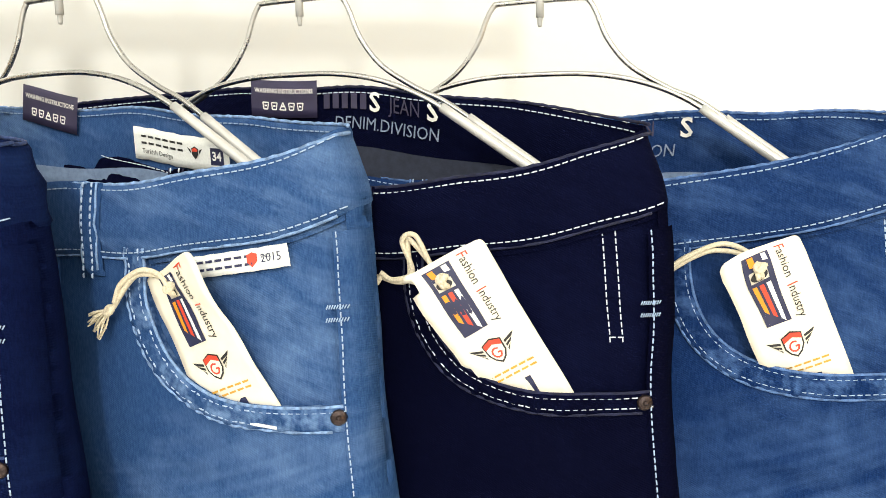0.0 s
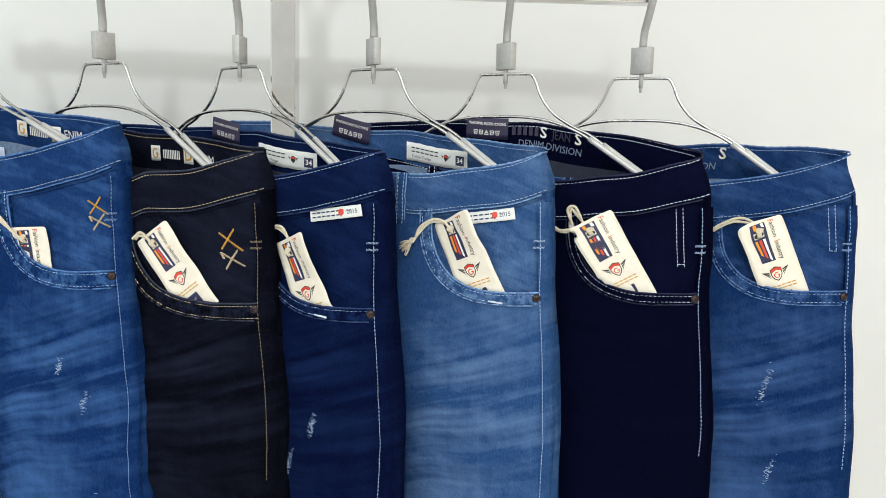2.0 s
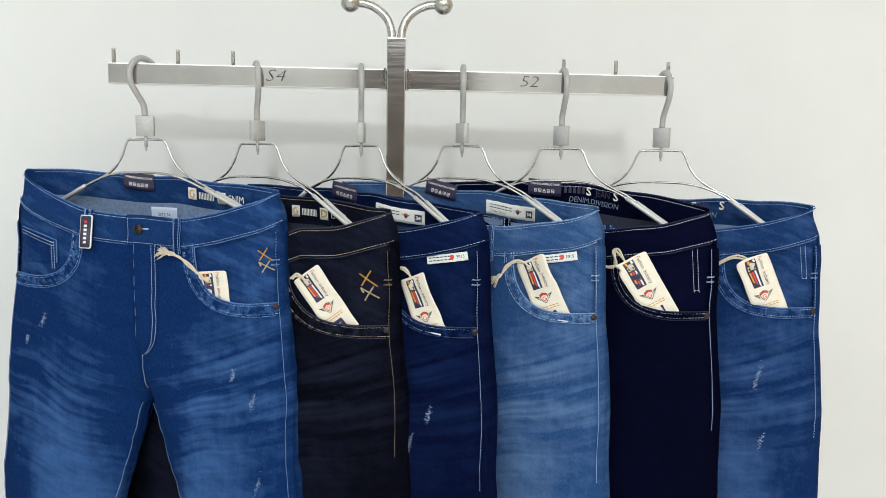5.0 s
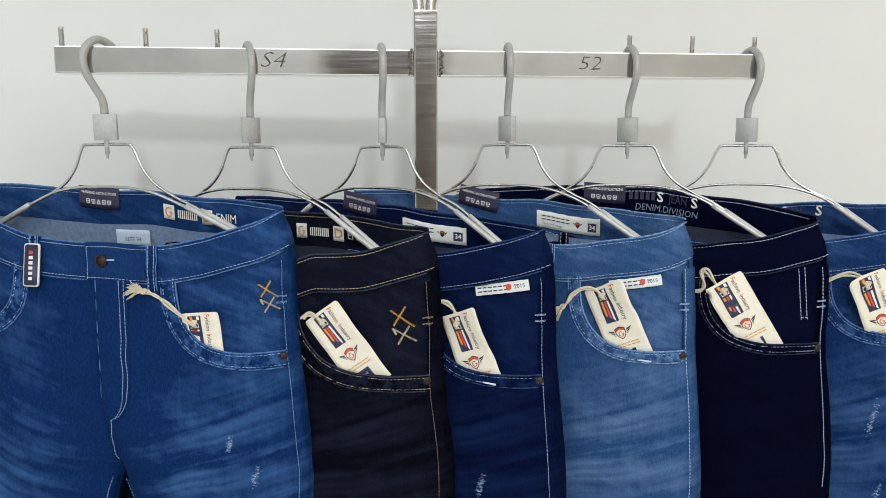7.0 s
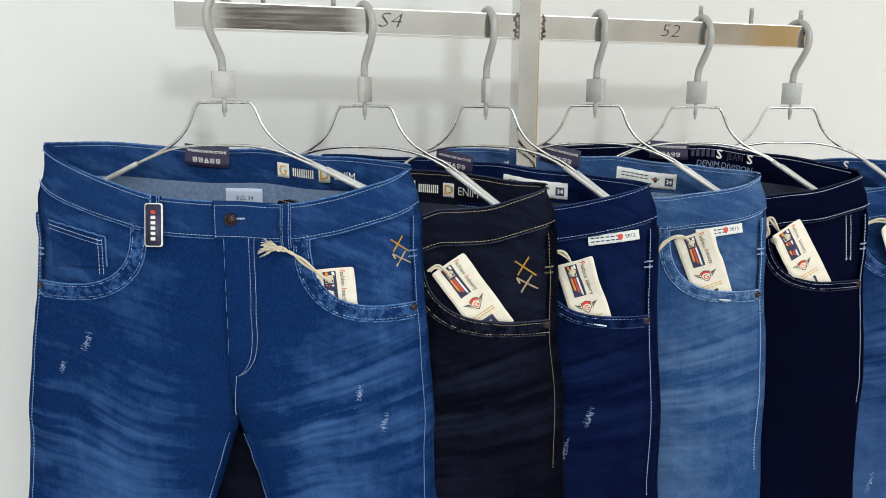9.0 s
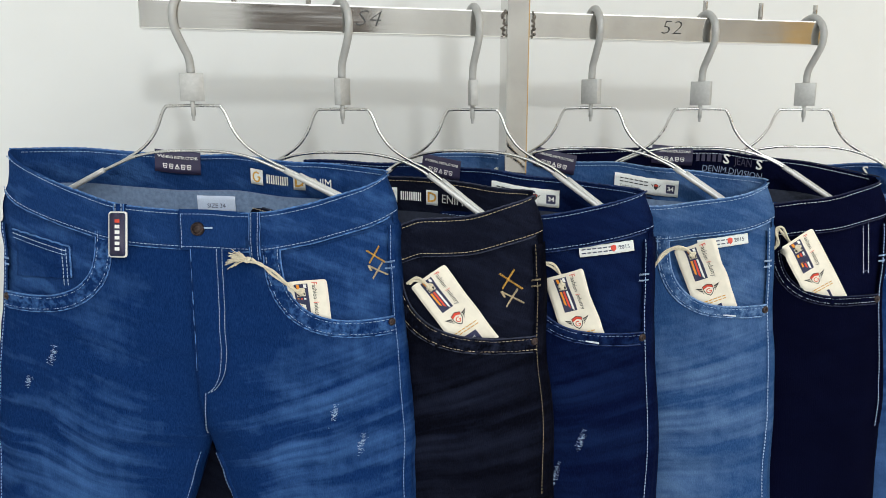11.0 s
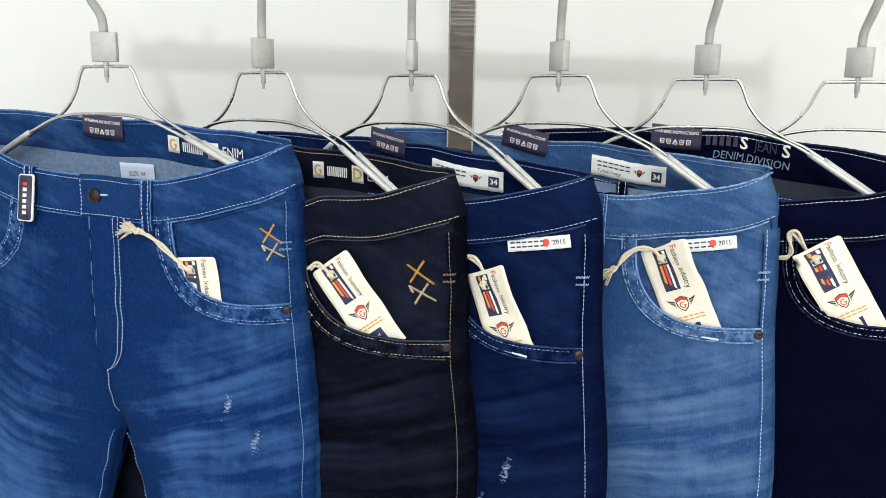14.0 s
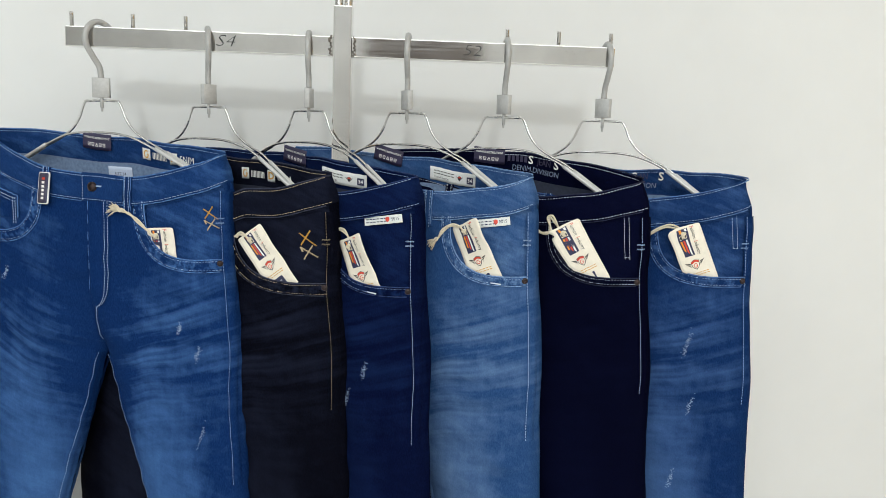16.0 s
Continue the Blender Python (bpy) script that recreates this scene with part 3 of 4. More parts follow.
        # inseam
        inl = [(cut.gap(CROTCH + cut.drop - 0.012 - 0.008 * q) + 0.007, CROTCH + cut.drop - 0.012 - 0.008 * q) for q in range(64)]
        ins = band_strip(cut, inl, [(-0.0055, -0.001), (-0.005, 0.0012), (0, 0.0022), (0.005, 0.0012), (0.0055, -0.001)], "inseam", cloth, j, "", s)
        stitches(cut, inl, spec["side_thread"], ins, off=0.0026, mirror=s)
        # bar tack on the hip
        bm = bmesh.new()
        hb = cut.seam(0.2) - 0.052
        for dz in (0, 0.007):
            for k in range(9):
                u = cut.half(hb) - 0.0150 + 0.0011 * k
                tube(bm, [cut.on(s * u, hb + dz - 0.0012, 0.0015), cut.on(s * (u + 0.0007), hb + dz + 0.0010, 0.0018)], 0.0004, 5)
        tagged(part("bar_tack", bm, spec["side_thread"], j), kind="stuff")
    # waistband, outer and inner faces in one rolled strip
    prof = [(0.0004, 1.03), (0.0026, 0.985), (0.0018, 0.86), (0.0026, 0.68), (0.0026, 0.5), (0.0024, 0.32), (0.0016, 0.14), (0.0026, 0.06), (0.0014, 0.0), (-0.0006, -0.012), (-0.0022, 0.02), (-0.0026, 0.5), (-0.0022, 1.12)]
    rows = []
    M = 220
    ring = [(math.cos(2 * math.pi * k / M), math.sin(2 * math.pi * k / M)) for k in range(M)]
    for lift, f in prof:
        row = []
        for c, sn in ring:
            front = sn <= 0
            a0 = 0.222 * cut.width
            u = a0 * math.copysign(abs(c) ** (1 / 1.25), c)
            h = cut.rim(u, front) - BAND * f * (1 + 0.30 * max(0.0, sn) if lift < 0 else 1)
            lf = lift + max(0.0, min(1.0, 4.4 * f * (1 - f))) * (0.0042 * noise.noise(Vector((u * 30 + 9 * f + cut.seed, f * 2.2, sn * 3 + cut.seed))) + 0.0016 * noise.noise(Vector((u * 85 - 5 * f, f * 3.5, cut.seed)))) * min(1.0, 3 * abs(sn))
            uu = u / a0 * (cut.half(h) + 0.35 * lf - 0.0006)
            v = cut.depth(max(-a0, min(a0, u)) / a0 * cut.half(h), h, front) + lf * abs(sn) ** 0.5
            row.append((uu, -v if front else v, h))
        rows.append(row)
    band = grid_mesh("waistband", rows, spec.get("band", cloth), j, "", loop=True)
    us = [(-0.2185 + 0.437 * k / 120) * cut.width for k in range(121)]
    for front in (True, False):
        bm = bmesh.new()
        tube(bm, [cut.on(u * 1.03, cut.rim(u, front) + 0.0006 + 0.0003 * math.sin(u * 700), 0.0004 if front else -0.0010, front) for u in us], 0.0011, 6)
        part("worn_rim", bm, spec["worn"], band, "paler worn rim")
    for f, lift in ((0.07, 0.0032), (0.93, 0.0034)):
        stitches(cut, [(u * cut.half(cut.rim(u) - BAND * f) / (0.222 * cut.width), cut.rim(u) - BAND * f) for u in us], thread, band, off=lift)
    stitches(cut, [(u, cut.rim(u, False) - BAND * (1.0 + 0.28 * (1 - (u / 0.23) ** 2))) for u in us], thread, band, front=False, off=-0.0035)
    stitches(cut, [(u, cut.rim(u, False) - BAND * 0.08) for u in us], thread, band, front=False, off=-0.0032)
    ridge(cut, [(u * cut.half(cut.seam(u)) / (0.222 * cut.width), cut.seam(u) - 0.0004) for u in us], 0.0014, spec["worn"], band)
    # pocketing inside the back
    rows = []
    for i in range(14):
        rows.append([cut.on(u, cut.seam(u, False) + 0.002 - 0.010 * i, -0.006, False) for u in (-0.20 + 0.40 * k / 40 for k in range(41))])
    grid_mesh("pocket_lining", rows, spec.get("lining", M_LINING), j, "pale pocketing cloth")
    # fly
    rows = []
    for k in range(41):
        h = cut.seam(0.0) + 0.002 - 0.0042 * k
        wide = 0.034 * (1 if k < 28 else max(0.02, 1 - ((k - 28) / 13) ** 2) ** 0.5)
        rows.append([cut.on(cut.fly - 0.004 + (wide + 0.004) * q / 8, h, lift) for q, lift in ((0, -0.001), (0.05, 0.0045), (0.6, 0.0050), (4, 0.0036), (7.6, 0.0026), (8, 0.0005))])
    fly = grid_mesh("fly", rows, cloth, j)
    ridge(cut, [(cut.fly - 0.0035, cut.seam(0.0) - 0.005 * k) for k in range(30)], 0.0042, spec["worn"], fly, 1, 0.0006)
    for dd in (0.0, 0.006):
        jl = []
        for k in range(41):
            h = cut.seam(0.0) - 0.0042 * k
            wide = (0.031 - dd) * (1 if k < 28 else max(0.0, 1 - ((k - 28) / 12.5) ** 2) ** 0.5)
            jl.append((cut.fly + wide, h))
        stitches(cut, jl, thread, fly, off=0.0036)
    stitches(cut, [(cut.fly * (1 - k / 15) + 0.002, cut.seam(0) - 0.17 - 0.004 * k) for k in range(16)], thread, j, off=0.002)
    # belt loops
    for u in (-0.074, 0.066 + 1.4 * cut.fly):
        rows = []
        ht, hb = cut.rim(u) + 0.001, cut.seam(u) - 0.012
        for q, lift in ((-0.0062, 0.0015), (-0.006, 0.0048), (-0.004, 0.0058), (0.004, 0.0058), (0.006, 0.0048), (0.0062, 0.0015)):
            rows.append([cut.on(u + q, ht + (hb - ht) * k / 14, lift + 0.0016 * math.sin(math.pi * k / 14) - (0.003 if k in (0, 14) else 0)) for k in range(15)])
        loop = grid_mesh("belt_loop", rows, cloth, j)
        for q in (-0.0058, 0.0058):
            ridge(cut, [(u + q, ht + (hb - ht) * k / 14) for k in range(15)], 0.0060, spec["worn"], loop, 1, 0.0007)
        for q in (-0.0035, 0.0035):
            stitches(cut, [(u + q, ht + (hb - ht) * k / 14) for k in range(15)], thread, loop, off=0.0078)
    # waistband tab over the fly
    rows = []
    for u, lift in ((-0.0165, 0.0005), (-0.0160, 0.0050), (-0.013, 0.0056), (0.0, 0.0054), (0.015, 0.0050), (0.035, 0.0042), (0.058, 0.0026)):
        u += cut.fly
        ht, hb = cut.rim(u) + 0.0022, cut.seam(u) - 0.0012
        rows.append([cut.on(u, ht + (hb - ht) * k / 10, lift - (0.0025 if k in (0, 10) else 0)) for k in range(11)])
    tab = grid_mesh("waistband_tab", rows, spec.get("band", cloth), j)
    stitches(cut, [(cut.fly - 0.013, cut.rim(-0.013) - 0.003 - 0.0036 * k) for k in range(11)], thread, tab, off=0.0060)
    for f in (0.07, 0.93):
        stitches(cut, [(cut.fly - 0.013 + 0.004 * k, cut.rim(cut.fly - 0.013 + 0.004 * k) - BAND * f) for k in range(16)], thread, tab, off=0.0058)
    # button
    h = (cut.rim(0.012) + cut.seam(0.012)) / 2 + 0.002
    c, c2 = cut.on(0.006 + cut.fly, h, 0.0066), cut.on(0.006 + cut.fly, h, 0.0166)
    mm = Matrix.Translation(c) @ (c2 - c).to_track_quat("Z", "Y").to_matrix().to_4x4()
    bm = bmesh.new()
    bmesh.ops.create_cone(bm, cap_ends=True, segments=28, radius1=0.0078, radius2=0.0072, depth=0.004, matrix=mm)
    but = part("button", bm, M_COPPER, j, "round aged copper shank button")
    bm = bmesh.new()
    tube(bm, [mm @ Vector((0.0058 * math.cos(a), 0.0058 * math.sin(a), 0.0021)) for a in (2 * math.pi * k / 24 for k in range(24))], 0.0009, 6, True)
    part("button_ring", bm, M_COPPER, but)
    bm = bmesh.new()
    tube(bm, [cut.on(cut.fly + 0.013 + 0.0010 * k, h + 0.001, 0.0056 + 0.0004 * (k % 2)) for k in range(10)], 0.0012, 6)
    part("buttonhole", bm, M_THREAD_T if spec.get("tan") else thread, band)
    return j


COL = {
    1: ((0.0040, 0.0218, 0.100), (0.068, 0.168, 0.402), 0.64),
    2: ((0.0017, 0.0019, 0.0048), (0.024, 0.030, 0.060), 0.26),
    3: ((0.0016, 0.0036, 0.0245), (0.013, 0.034, 0.122), 0.22),
    4: ((0.018, 0.060, 0.176), (0.172, 0.288, 0.510), 0.48),
    5: ((0.0012, 0.0016, 0.0100), (0.0055, 0.0085, 0.039), 0.20),
    6: ((0.0048, 0.0225, 0.094), (0.070, 0.150, 0.345), 0.76),
}
NAMES = {1: "mid-blue", 2: "black-navy", 3: "deep-blue", 4: "light-blue", 5: "dark-indigo", 6: "mid-blue"}
NUBS = [(-0.739, 0.5620), (-0.570, 0.5550), (-0.410, 0.5470), (-0.252, 0.5400), (-0.095, 0.5320), (0.067, 0.5260)]
NECK_Z = [1.360, 1.3555, 1.3545, 1.356, 1.354, 1.353]
YAW = [-20, -27.3, -35.5, -29.8, -26.4, -24]
CUTS = [Cut(1.3, 0.0, 0.055, pocket=(0.105, 0.19, 0.083), width=0.985, fly=0.009), Cut(2.1, -0.020, 0.046, vee=0.012, pocket=(0.080, 0.19, 0.090), width=1.02),
        Cut(3.7, -0.018, pocket=(0.094, 0.185, 0.093), width=1.0, press=0.065), Cut(4.4, -0.014, pocket=(0.103, 0.19, 0.083), width=0.976),
        Cut(5.2, -0.014, 0.046, crease=0.5, pocket=(0.103, 0.19, 0.079), width=1.02, back=0.016), Cut(6.9, -0.019, slope=0.0, pocket=(0.102, 0.19, 0.076), width=1.02)]
SPECS = []
for k in range(1, 7):
    base, fade, amount = COL[k]
    # Waistband and facing base is lightened, painting in the stronger light up there.
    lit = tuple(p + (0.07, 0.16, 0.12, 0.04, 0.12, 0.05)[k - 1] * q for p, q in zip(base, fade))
    upper = denim("denim_lit_waist_" + NAMES[k].replace("-", "_"), lit, fade, 0.0, 0.5, 0.22, (1.5, 1.0, 1.0, 1.5, 0.8, 1.5)[k - 1], crumple=(1.0, 0.8, 0.8, 0.9, 0.5, 1.0)[k - 1])
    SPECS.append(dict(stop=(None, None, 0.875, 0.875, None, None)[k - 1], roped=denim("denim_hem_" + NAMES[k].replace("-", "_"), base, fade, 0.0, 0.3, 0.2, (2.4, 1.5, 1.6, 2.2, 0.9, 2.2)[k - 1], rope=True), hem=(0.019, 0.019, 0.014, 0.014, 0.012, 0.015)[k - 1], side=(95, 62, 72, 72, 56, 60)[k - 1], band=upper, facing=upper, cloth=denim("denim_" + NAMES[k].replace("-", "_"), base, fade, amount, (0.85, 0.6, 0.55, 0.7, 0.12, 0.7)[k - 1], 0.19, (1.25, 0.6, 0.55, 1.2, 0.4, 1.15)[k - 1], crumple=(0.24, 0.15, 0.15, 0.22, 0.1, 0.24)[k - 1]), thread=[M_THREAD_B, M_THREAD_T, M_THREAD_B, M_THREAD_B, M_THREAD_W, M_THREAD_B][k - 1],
                      worn=plain("worn_" + NAMES[k].replace("-", "_"), tuple(min(1, 1.0 * c + 0.003) for c in fade), 0.9, 0, 0.5, 260.0, 0.6), side_thread=[M_THREAD_D, M_THREAD_K, M_THREAD_B, M_THREAD_B, M_THREAD_B, M_THREAD_D][k - 1],
                      label=NAMES[k] + " washed denim jeans on a wire hanger", lining=M_LINING if k in (1, 4, 6) else M_LINING_DARK))
MATS, PAIRS = [], []
for k in range(6):
    base_m = pose(NUBS[k][0], NUBS[k][1], NECK_Z[k])
    hanger(base_m, YAW[k] - 2, [2, 55, 80, -66, -54, -48][k], [-38, 18, 4, -3, 3, 6][k], (0.178, -0.106 + CUTS[k].drop), "grey-hooked steel wire trouser hanger on the rack bar")
    MATS.append(base_m @ Matrix.Rotation(radians(YAW[k]), 4, "Z") @ Matrix.Translation(([0, 0, -0.012, 0, 0, 0][k], 0, 0)))
    PAIRS.append(jeans(MATS[k], CUTS[k], SPECS[k]))


# ---- swing tags ----
TW, TL = 0.048, 0.112


def ellipse(cx, cy, rx, ry, n=20):
    return [(cx + rx * math.cos(2 * math.pi * k / n), cy + ry * math.sin(2 * math.pi * k / n)) for k in range(n)]


def split(quad, n=8):
    """Cuts an upright rectangle into bands, so that it can bend."""
    (x0, y0), (x1, y1) = quad[0], quad[2]
    return [rect(x0, y0 + (y1 - y0) * q / n, x1, y0 + (y1 - y0) * (q + 1) / n) for q in range(n)]


def thick_line(pts, w):
    """Quads along a line of (x, y)."""
    out = []
    for a, b in zip(pts, pts[1:]):
        d = Vector((b[0] - a[0], b[1] - a[1])).normalized() * w / 2
        out.append([(a[0] - d.y, a[1] + d.x), (a[0] + d.y, a[1] - d.x), (b[0] + d.y, b[1] - d.x), (b[0] - d.y, b[1] + d.x)])
    return out


def swing_tag(k, u, h, angle, cord, tassel, label, tuck=0.095, twist=0.0):
    """A printed card on a cotton cord, tucked into the front pocket; u, h: its upper left corner on the cloth."""
    cut, m = CUTS[k], MATS[k]
    a = radians(angle)
    top = cut.on(u, h, 0.006)
    tag = tagged(new("swing_tag"), label, "tag", "swing tags on the jeans")
    tag.matrix_world = m @ Matrix.Translation(top)
    inv = Matrix.Translation(-top)
    lip = cut.opening()

    def mouth(uu):
        """Height of the pocket's edge at uu across."""
        for (ua, ha), (ub, hb) in zip(lip, lip[1:]):
            if ua <= uu <= ub:
                return ha + (hb - ha) * (uu - ua) / max(1e-6, ub - ua)
        return lip[-1][1] if uu > lip[-1][0] else -9.0

    def at(x, y, z=0.0):
        uu, hh = u + math.cos(a) * x + math.sin(a) * y, h + math.sin(a) * x - math.cos(a) * y
        f = min(1.0, max(0.0, y / tuck))
        flat = 0.0035 * math.sin(math.pi * min(1, max(0, x / TW)))
        off = 0.0050 - 0.0068 * f - flat * 0.25 + (1 - f) * TW * (twist * (1 - x / TW) if twist > 0 else -twist * x / TW)
        below = mouth(uu) - hh
        if below > 0:
            off = min(off, -0.0018 - 0.3 * below)
        return inv @ cut.on(uu, hh, off + z)

    # card with rounded corners
    hx, hy, r = 0.0185, 0.0145, 0.0035
    end = tuck + 0.012
    ys = [0.0, 0.0005, 0.0012, 0.0022, r] + [r + (end - r) * q / 22 for q in range(1, 23)]
    sheets = {}
    for z in (0.00035, -0.00035):
        rows = []
        for y in ys:
            ins = r - math.sqrt(max(0.0, r * r - (r - y) ** 2)) if y < r else 0.0
            rows.append([at(ins + (TW - 2 * ins) * q / 10, y, z) for q in range(11)])
        sheets[z] = rows
    loop_rows = [f + g[::-1] for f, g in zip(sheets[0.00035], sheets[-0.00035])]
    card = grid_mesh("card", loop_rows, M_CARD, tag, loop=True)
    flat_shape("slot", [ellipse(hx, hy, 0.0044, 0.0026, 16)], lambda x, y: at(x, y, 0.0019), M_BLACK, card, "punched slot")

    def ink(z):
        return lambda x, y: at(x, y, 0.0006 + 2.2 * z)

    # navy panel round the slot, with slanting stripes
    px0, px1, py1 = 0.0115, 0.0265, 0.046
    strips = [quad for box4 in [rect(px0, 0.0115 - 0.008, hx - 0.0048, py1), rect(hx + 0.0048, 0.0035, px1, py1), rect(hx - 0.0048, 0.0035, hx + 0.0048, hy - 0.003), rect(hx - 0.0048, hy + 0.003, hx + 0.0048, py1)] for quad in split(box4)]
    flat_shape("print_panel", strips, ink(0.00012), M_NAVY, card, "navy printed panel")
    for x, mat, tint in ((0.0135, M_ORANGE, "orange"), (0.0172, M_RED, "red"), (0.0209, M_WHITE, "white")):
        y0, y1 = (0.0195, 0.036) if x < 0.015 else (0.0195, 0.0395) if x < 0.02 else (0.0195, 0.043)
        flat_shape("print_stripe", [[(x, y0), (x + 0.0024, y0), (x + 0.0028, y1 - 0.001), (x + 0.0026, y1 + 0.0025), (x + 0.0006, y1)]], ink(0.00022), mat, card, tint + " printed stripe")
    flat_shape("print_stripe", [[(0.0140, 0.0042), (0.0170, 0.0042), (0.0180, 0.0100), (0.0146, 0.0090)]], ink(0.00022), M_ORANGE, card, "orange printed stripe")
    flat_shape("print_stripe", [[(0.0215, 0.0042), (0.0245, 0.0042), (0.0250, 0.0085), (0.0220, 0.0080)]], ink(0.00022), M_WHITE, card, "white printed stripe")
    # slogan down the card's edge
    lettering("ashion", 0.0075, lambda x, y: at(0.0335 + y, 0.0055 + x, 0.0009), M_BLACK, card, "dark printed slogan", align="LEFT", squeeze=0.86)
    lettering("ndustry", 0.0075, lambda x, y: at(0.0335 + y, 0.0270 + x, 0.0009), M_BLACK, card, "dark printed slogan", align="LEFT", squeeze=0.86)
    for ch, y0 in (("F", 0.0022), ("I", 0.0252)):
        lettering(ch, 0.0090, lambda x, y: at(0.0335 + y, y0 + x, 0.0009), M_RED, card, "red printed capital", align="LEFT", squeeze=0.8)
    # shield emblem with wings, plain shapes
    full = tuck > 0.08
    if full:
        cx, cy = 0.0225, 0.0615
        shield = [(cx - 0.0062, cy - 0.0060), (cx, cy - 0.0085), (cx + 0.0062, cy - 0.0060), (cx + 0.0058, cy + 0.0015), (cx + 0.0035, cy + 0.0055), (cx, cy + 0.0082), (cx - 0.0035, cy + 0.0055), (cx - 0.0058, cy + 0.0015)]
        flat_shape("print_emblem", [shield] + [[(cx + q * 0.007, cy - 0.0035 + w * 0.0026), (cx + q * (0.0145 - w * 0.0022), cy - 0.0062 + w * 0.0026), (cx + q * (0.0125 - w * 0.0022), cy - 0.0038 + w * 0.0026), (cx + q * 0.007, cy - 0.0020 + w * 0.0026)][::q] for q in (-1, 1) for w in range(3)],
                   ink(0.00012), M_BLACK, card, "black printed winged shield")
        inner = [(cx + (x - cx) * 0.84, cy + (y - cy) * 0.84) for x, y in shield]
        flat_shape("print_emblem", [inner], ink(0.00020), M_CARD, card, "cream shield field")
        flat_shape("print_emblem", [[(cx - 0.0055, cy - 0.0056), (cx, cy - 0.0076), (cx + 0.0055, cy - 0.0056), (cx + 0.0054, cy - 0.0022), (cx, cy - 0.0045), (cx - 0.0054, cy - 0.0022)]], ink(0.00028), M_RED, card, "red shield crest")
        arc = [(cx + 0.0028 * math.cos(radians(q)), cy + 0.0012 + 0.0030 * math.sin(radians(q))) for q in range(-50, -330, -28)] + [(cx + 0.0028, cy + 0.0012), (cx + 0.0004, cy + 0.0012)]
        flat_shape("print_emblem", thick_line(arc, 0.0011), ink(0.00028), M_RED, card, "red curled mark")
        # wordmark as plain bars
        flat_shape("print_wordmark", [rect(0.0075 + 0.0054 * q, 0.0745 + z, 0.0117 + 0.0054 * q, 0.0757 + z) for q in range(6) for z in (0, 0.0034)], ink(0.00014), M_GOLD, card, "gold printed plain bars")
        flat_shape("print_panel", [rect(0.0165, 0.0835 + 0.002 * q, 0.0315, 0.0857 + 0.002 * q) for q in range(10)], ink(0.00012), M_NAVY, card, "navy printed panel")
        lettering("Turkish", 0.0055, lambda x, y: at(0.0240 + y * 1.0, 0.0965 + x, 0.0013), M_WHITE, card)
    # cord: two strands from the slot, knot and tassel
    hu, hh = u + math.cos(a) * hx + math.sin(a) * hy, h + math.sin(a) * hx - math.cos(a) * hy
    rnd = random.Random(10 + k)
    for sgn in (-1, 1):
        pts = [at(hx + 0.001 * sgn, hy + 0.002, -0.0012), at(hx + 0.0008 * sgn, hy - 0.001, 0.0034)]
        for q, (du, dh, lf) in enumerate(cord):
            w = 0.0016 * math.sin(2.6 * q + (0 if sgn > 0 else 2.5))
            pts.append(inv @ cut.on(hu + du + w, hh + dh + sgn * 0.0011 + w * 0.5, lf + 0.0008 * sgn))
        bm = bmesh.new()
        path = smooth_path(pts, 9)
        tube(bm, path, 0.0016, 7)
        part("cord", bm, M_CORD, tag, "twisted cream cotton cord")
    knots = [at(hx + 0.001, hy - 0.0035, 0.0028)]
    if tassel:
        knots.append(inv @ cut.on(hu + tassel[0], hh + tassel[1], cord[-1][2]))
    for c in knots:
        bm = bmesh.new()
        for q in range(3):
            ring = [c + Vector((0.0022 * math.cos(t) + 0.0005 * (q - 1), 0.0016 * math.sin(t) * math.cos(q * 1.1), 0.0020 * math.sin(t + q * 0.7))) for t in (2 * math.pi * w / 12 for w in range(12))]
            tube(bm, ring, 0.0016, 6, True)
        part("knot", bm, M_CORD, tag)
    if tassel:
        bm = bmesh.new()
        for q in range(40):
            fan = rnd.uniform(-0.6, 0.6)
            ln = rnd.uniform(0.010, 0.018)
            du, dh = tassel[2], tassel[3]
            du, dh = du * math.cos(fan) - dh * math.sin(fan), du * math.sin(fan) + dh * math.cos(fan)
            c0 = inv @ cut.on(hu + tassel[0], hh + tassel[1], cord[-1][2])
            c1 = inv @ cut.on(hu + tassel[0] + du * ln * 0.6, hh + tassel[1] + dh * ln * 0.6, cord[-1][2] + rnd.uniform(-0.002, 0.004))
            c2 = inv @ cut.on(hu + tassel[0] + du * ln, hh + tassel[1] + dh * ln - 0.0015, cord[-1][2] + rnd.uniform(-0.003, 0.004))
            tube(bm, smooth_path([c0, c1, c2], 3), 0.00065, 4, r_end=0.0005)
        tagged(part("tassel", bm, M_CORD, tag, "frayed cord tassel"), kind="stuff")
    return tag


def on_label(s, cord_note):
    return "cream printed swing tag on cord, " + cord_note


swing_tag(0, 0.1080, -0.1935, 5, [(-0.014, 0.010, 0.006), (-0.030, 0.024, 0.007), (-0.044, 0.034, 0.010), (-0.053, 0.038, 0.012)], (-0.056, 0.038, -1.35, 0.35), on_label(0, "mostly inside a mid-blue pocket"), tuck=0.06)
swing_tag(1, 0.0920, -0.2020, 36, [(-0.008, 0.008, 0.007), (-0.017, 0.011, 0.007), (-0.026, 0.005, 0.006)], None, on_label(1, "slanting in a black-navy pocket"))
swing_tag(2, 0.1150, -0.1970, 19, [(-0.003, 0.014, 0.008), (-0.013, 0.025, 0.009), (-0.027, 0.024, 0.008), (-0.042, 0.012, 0.007)], (-0.044, 0.010, -0.8, -0.5), on_label(2, "in a deep-blue pocket"), twist=-0.35)
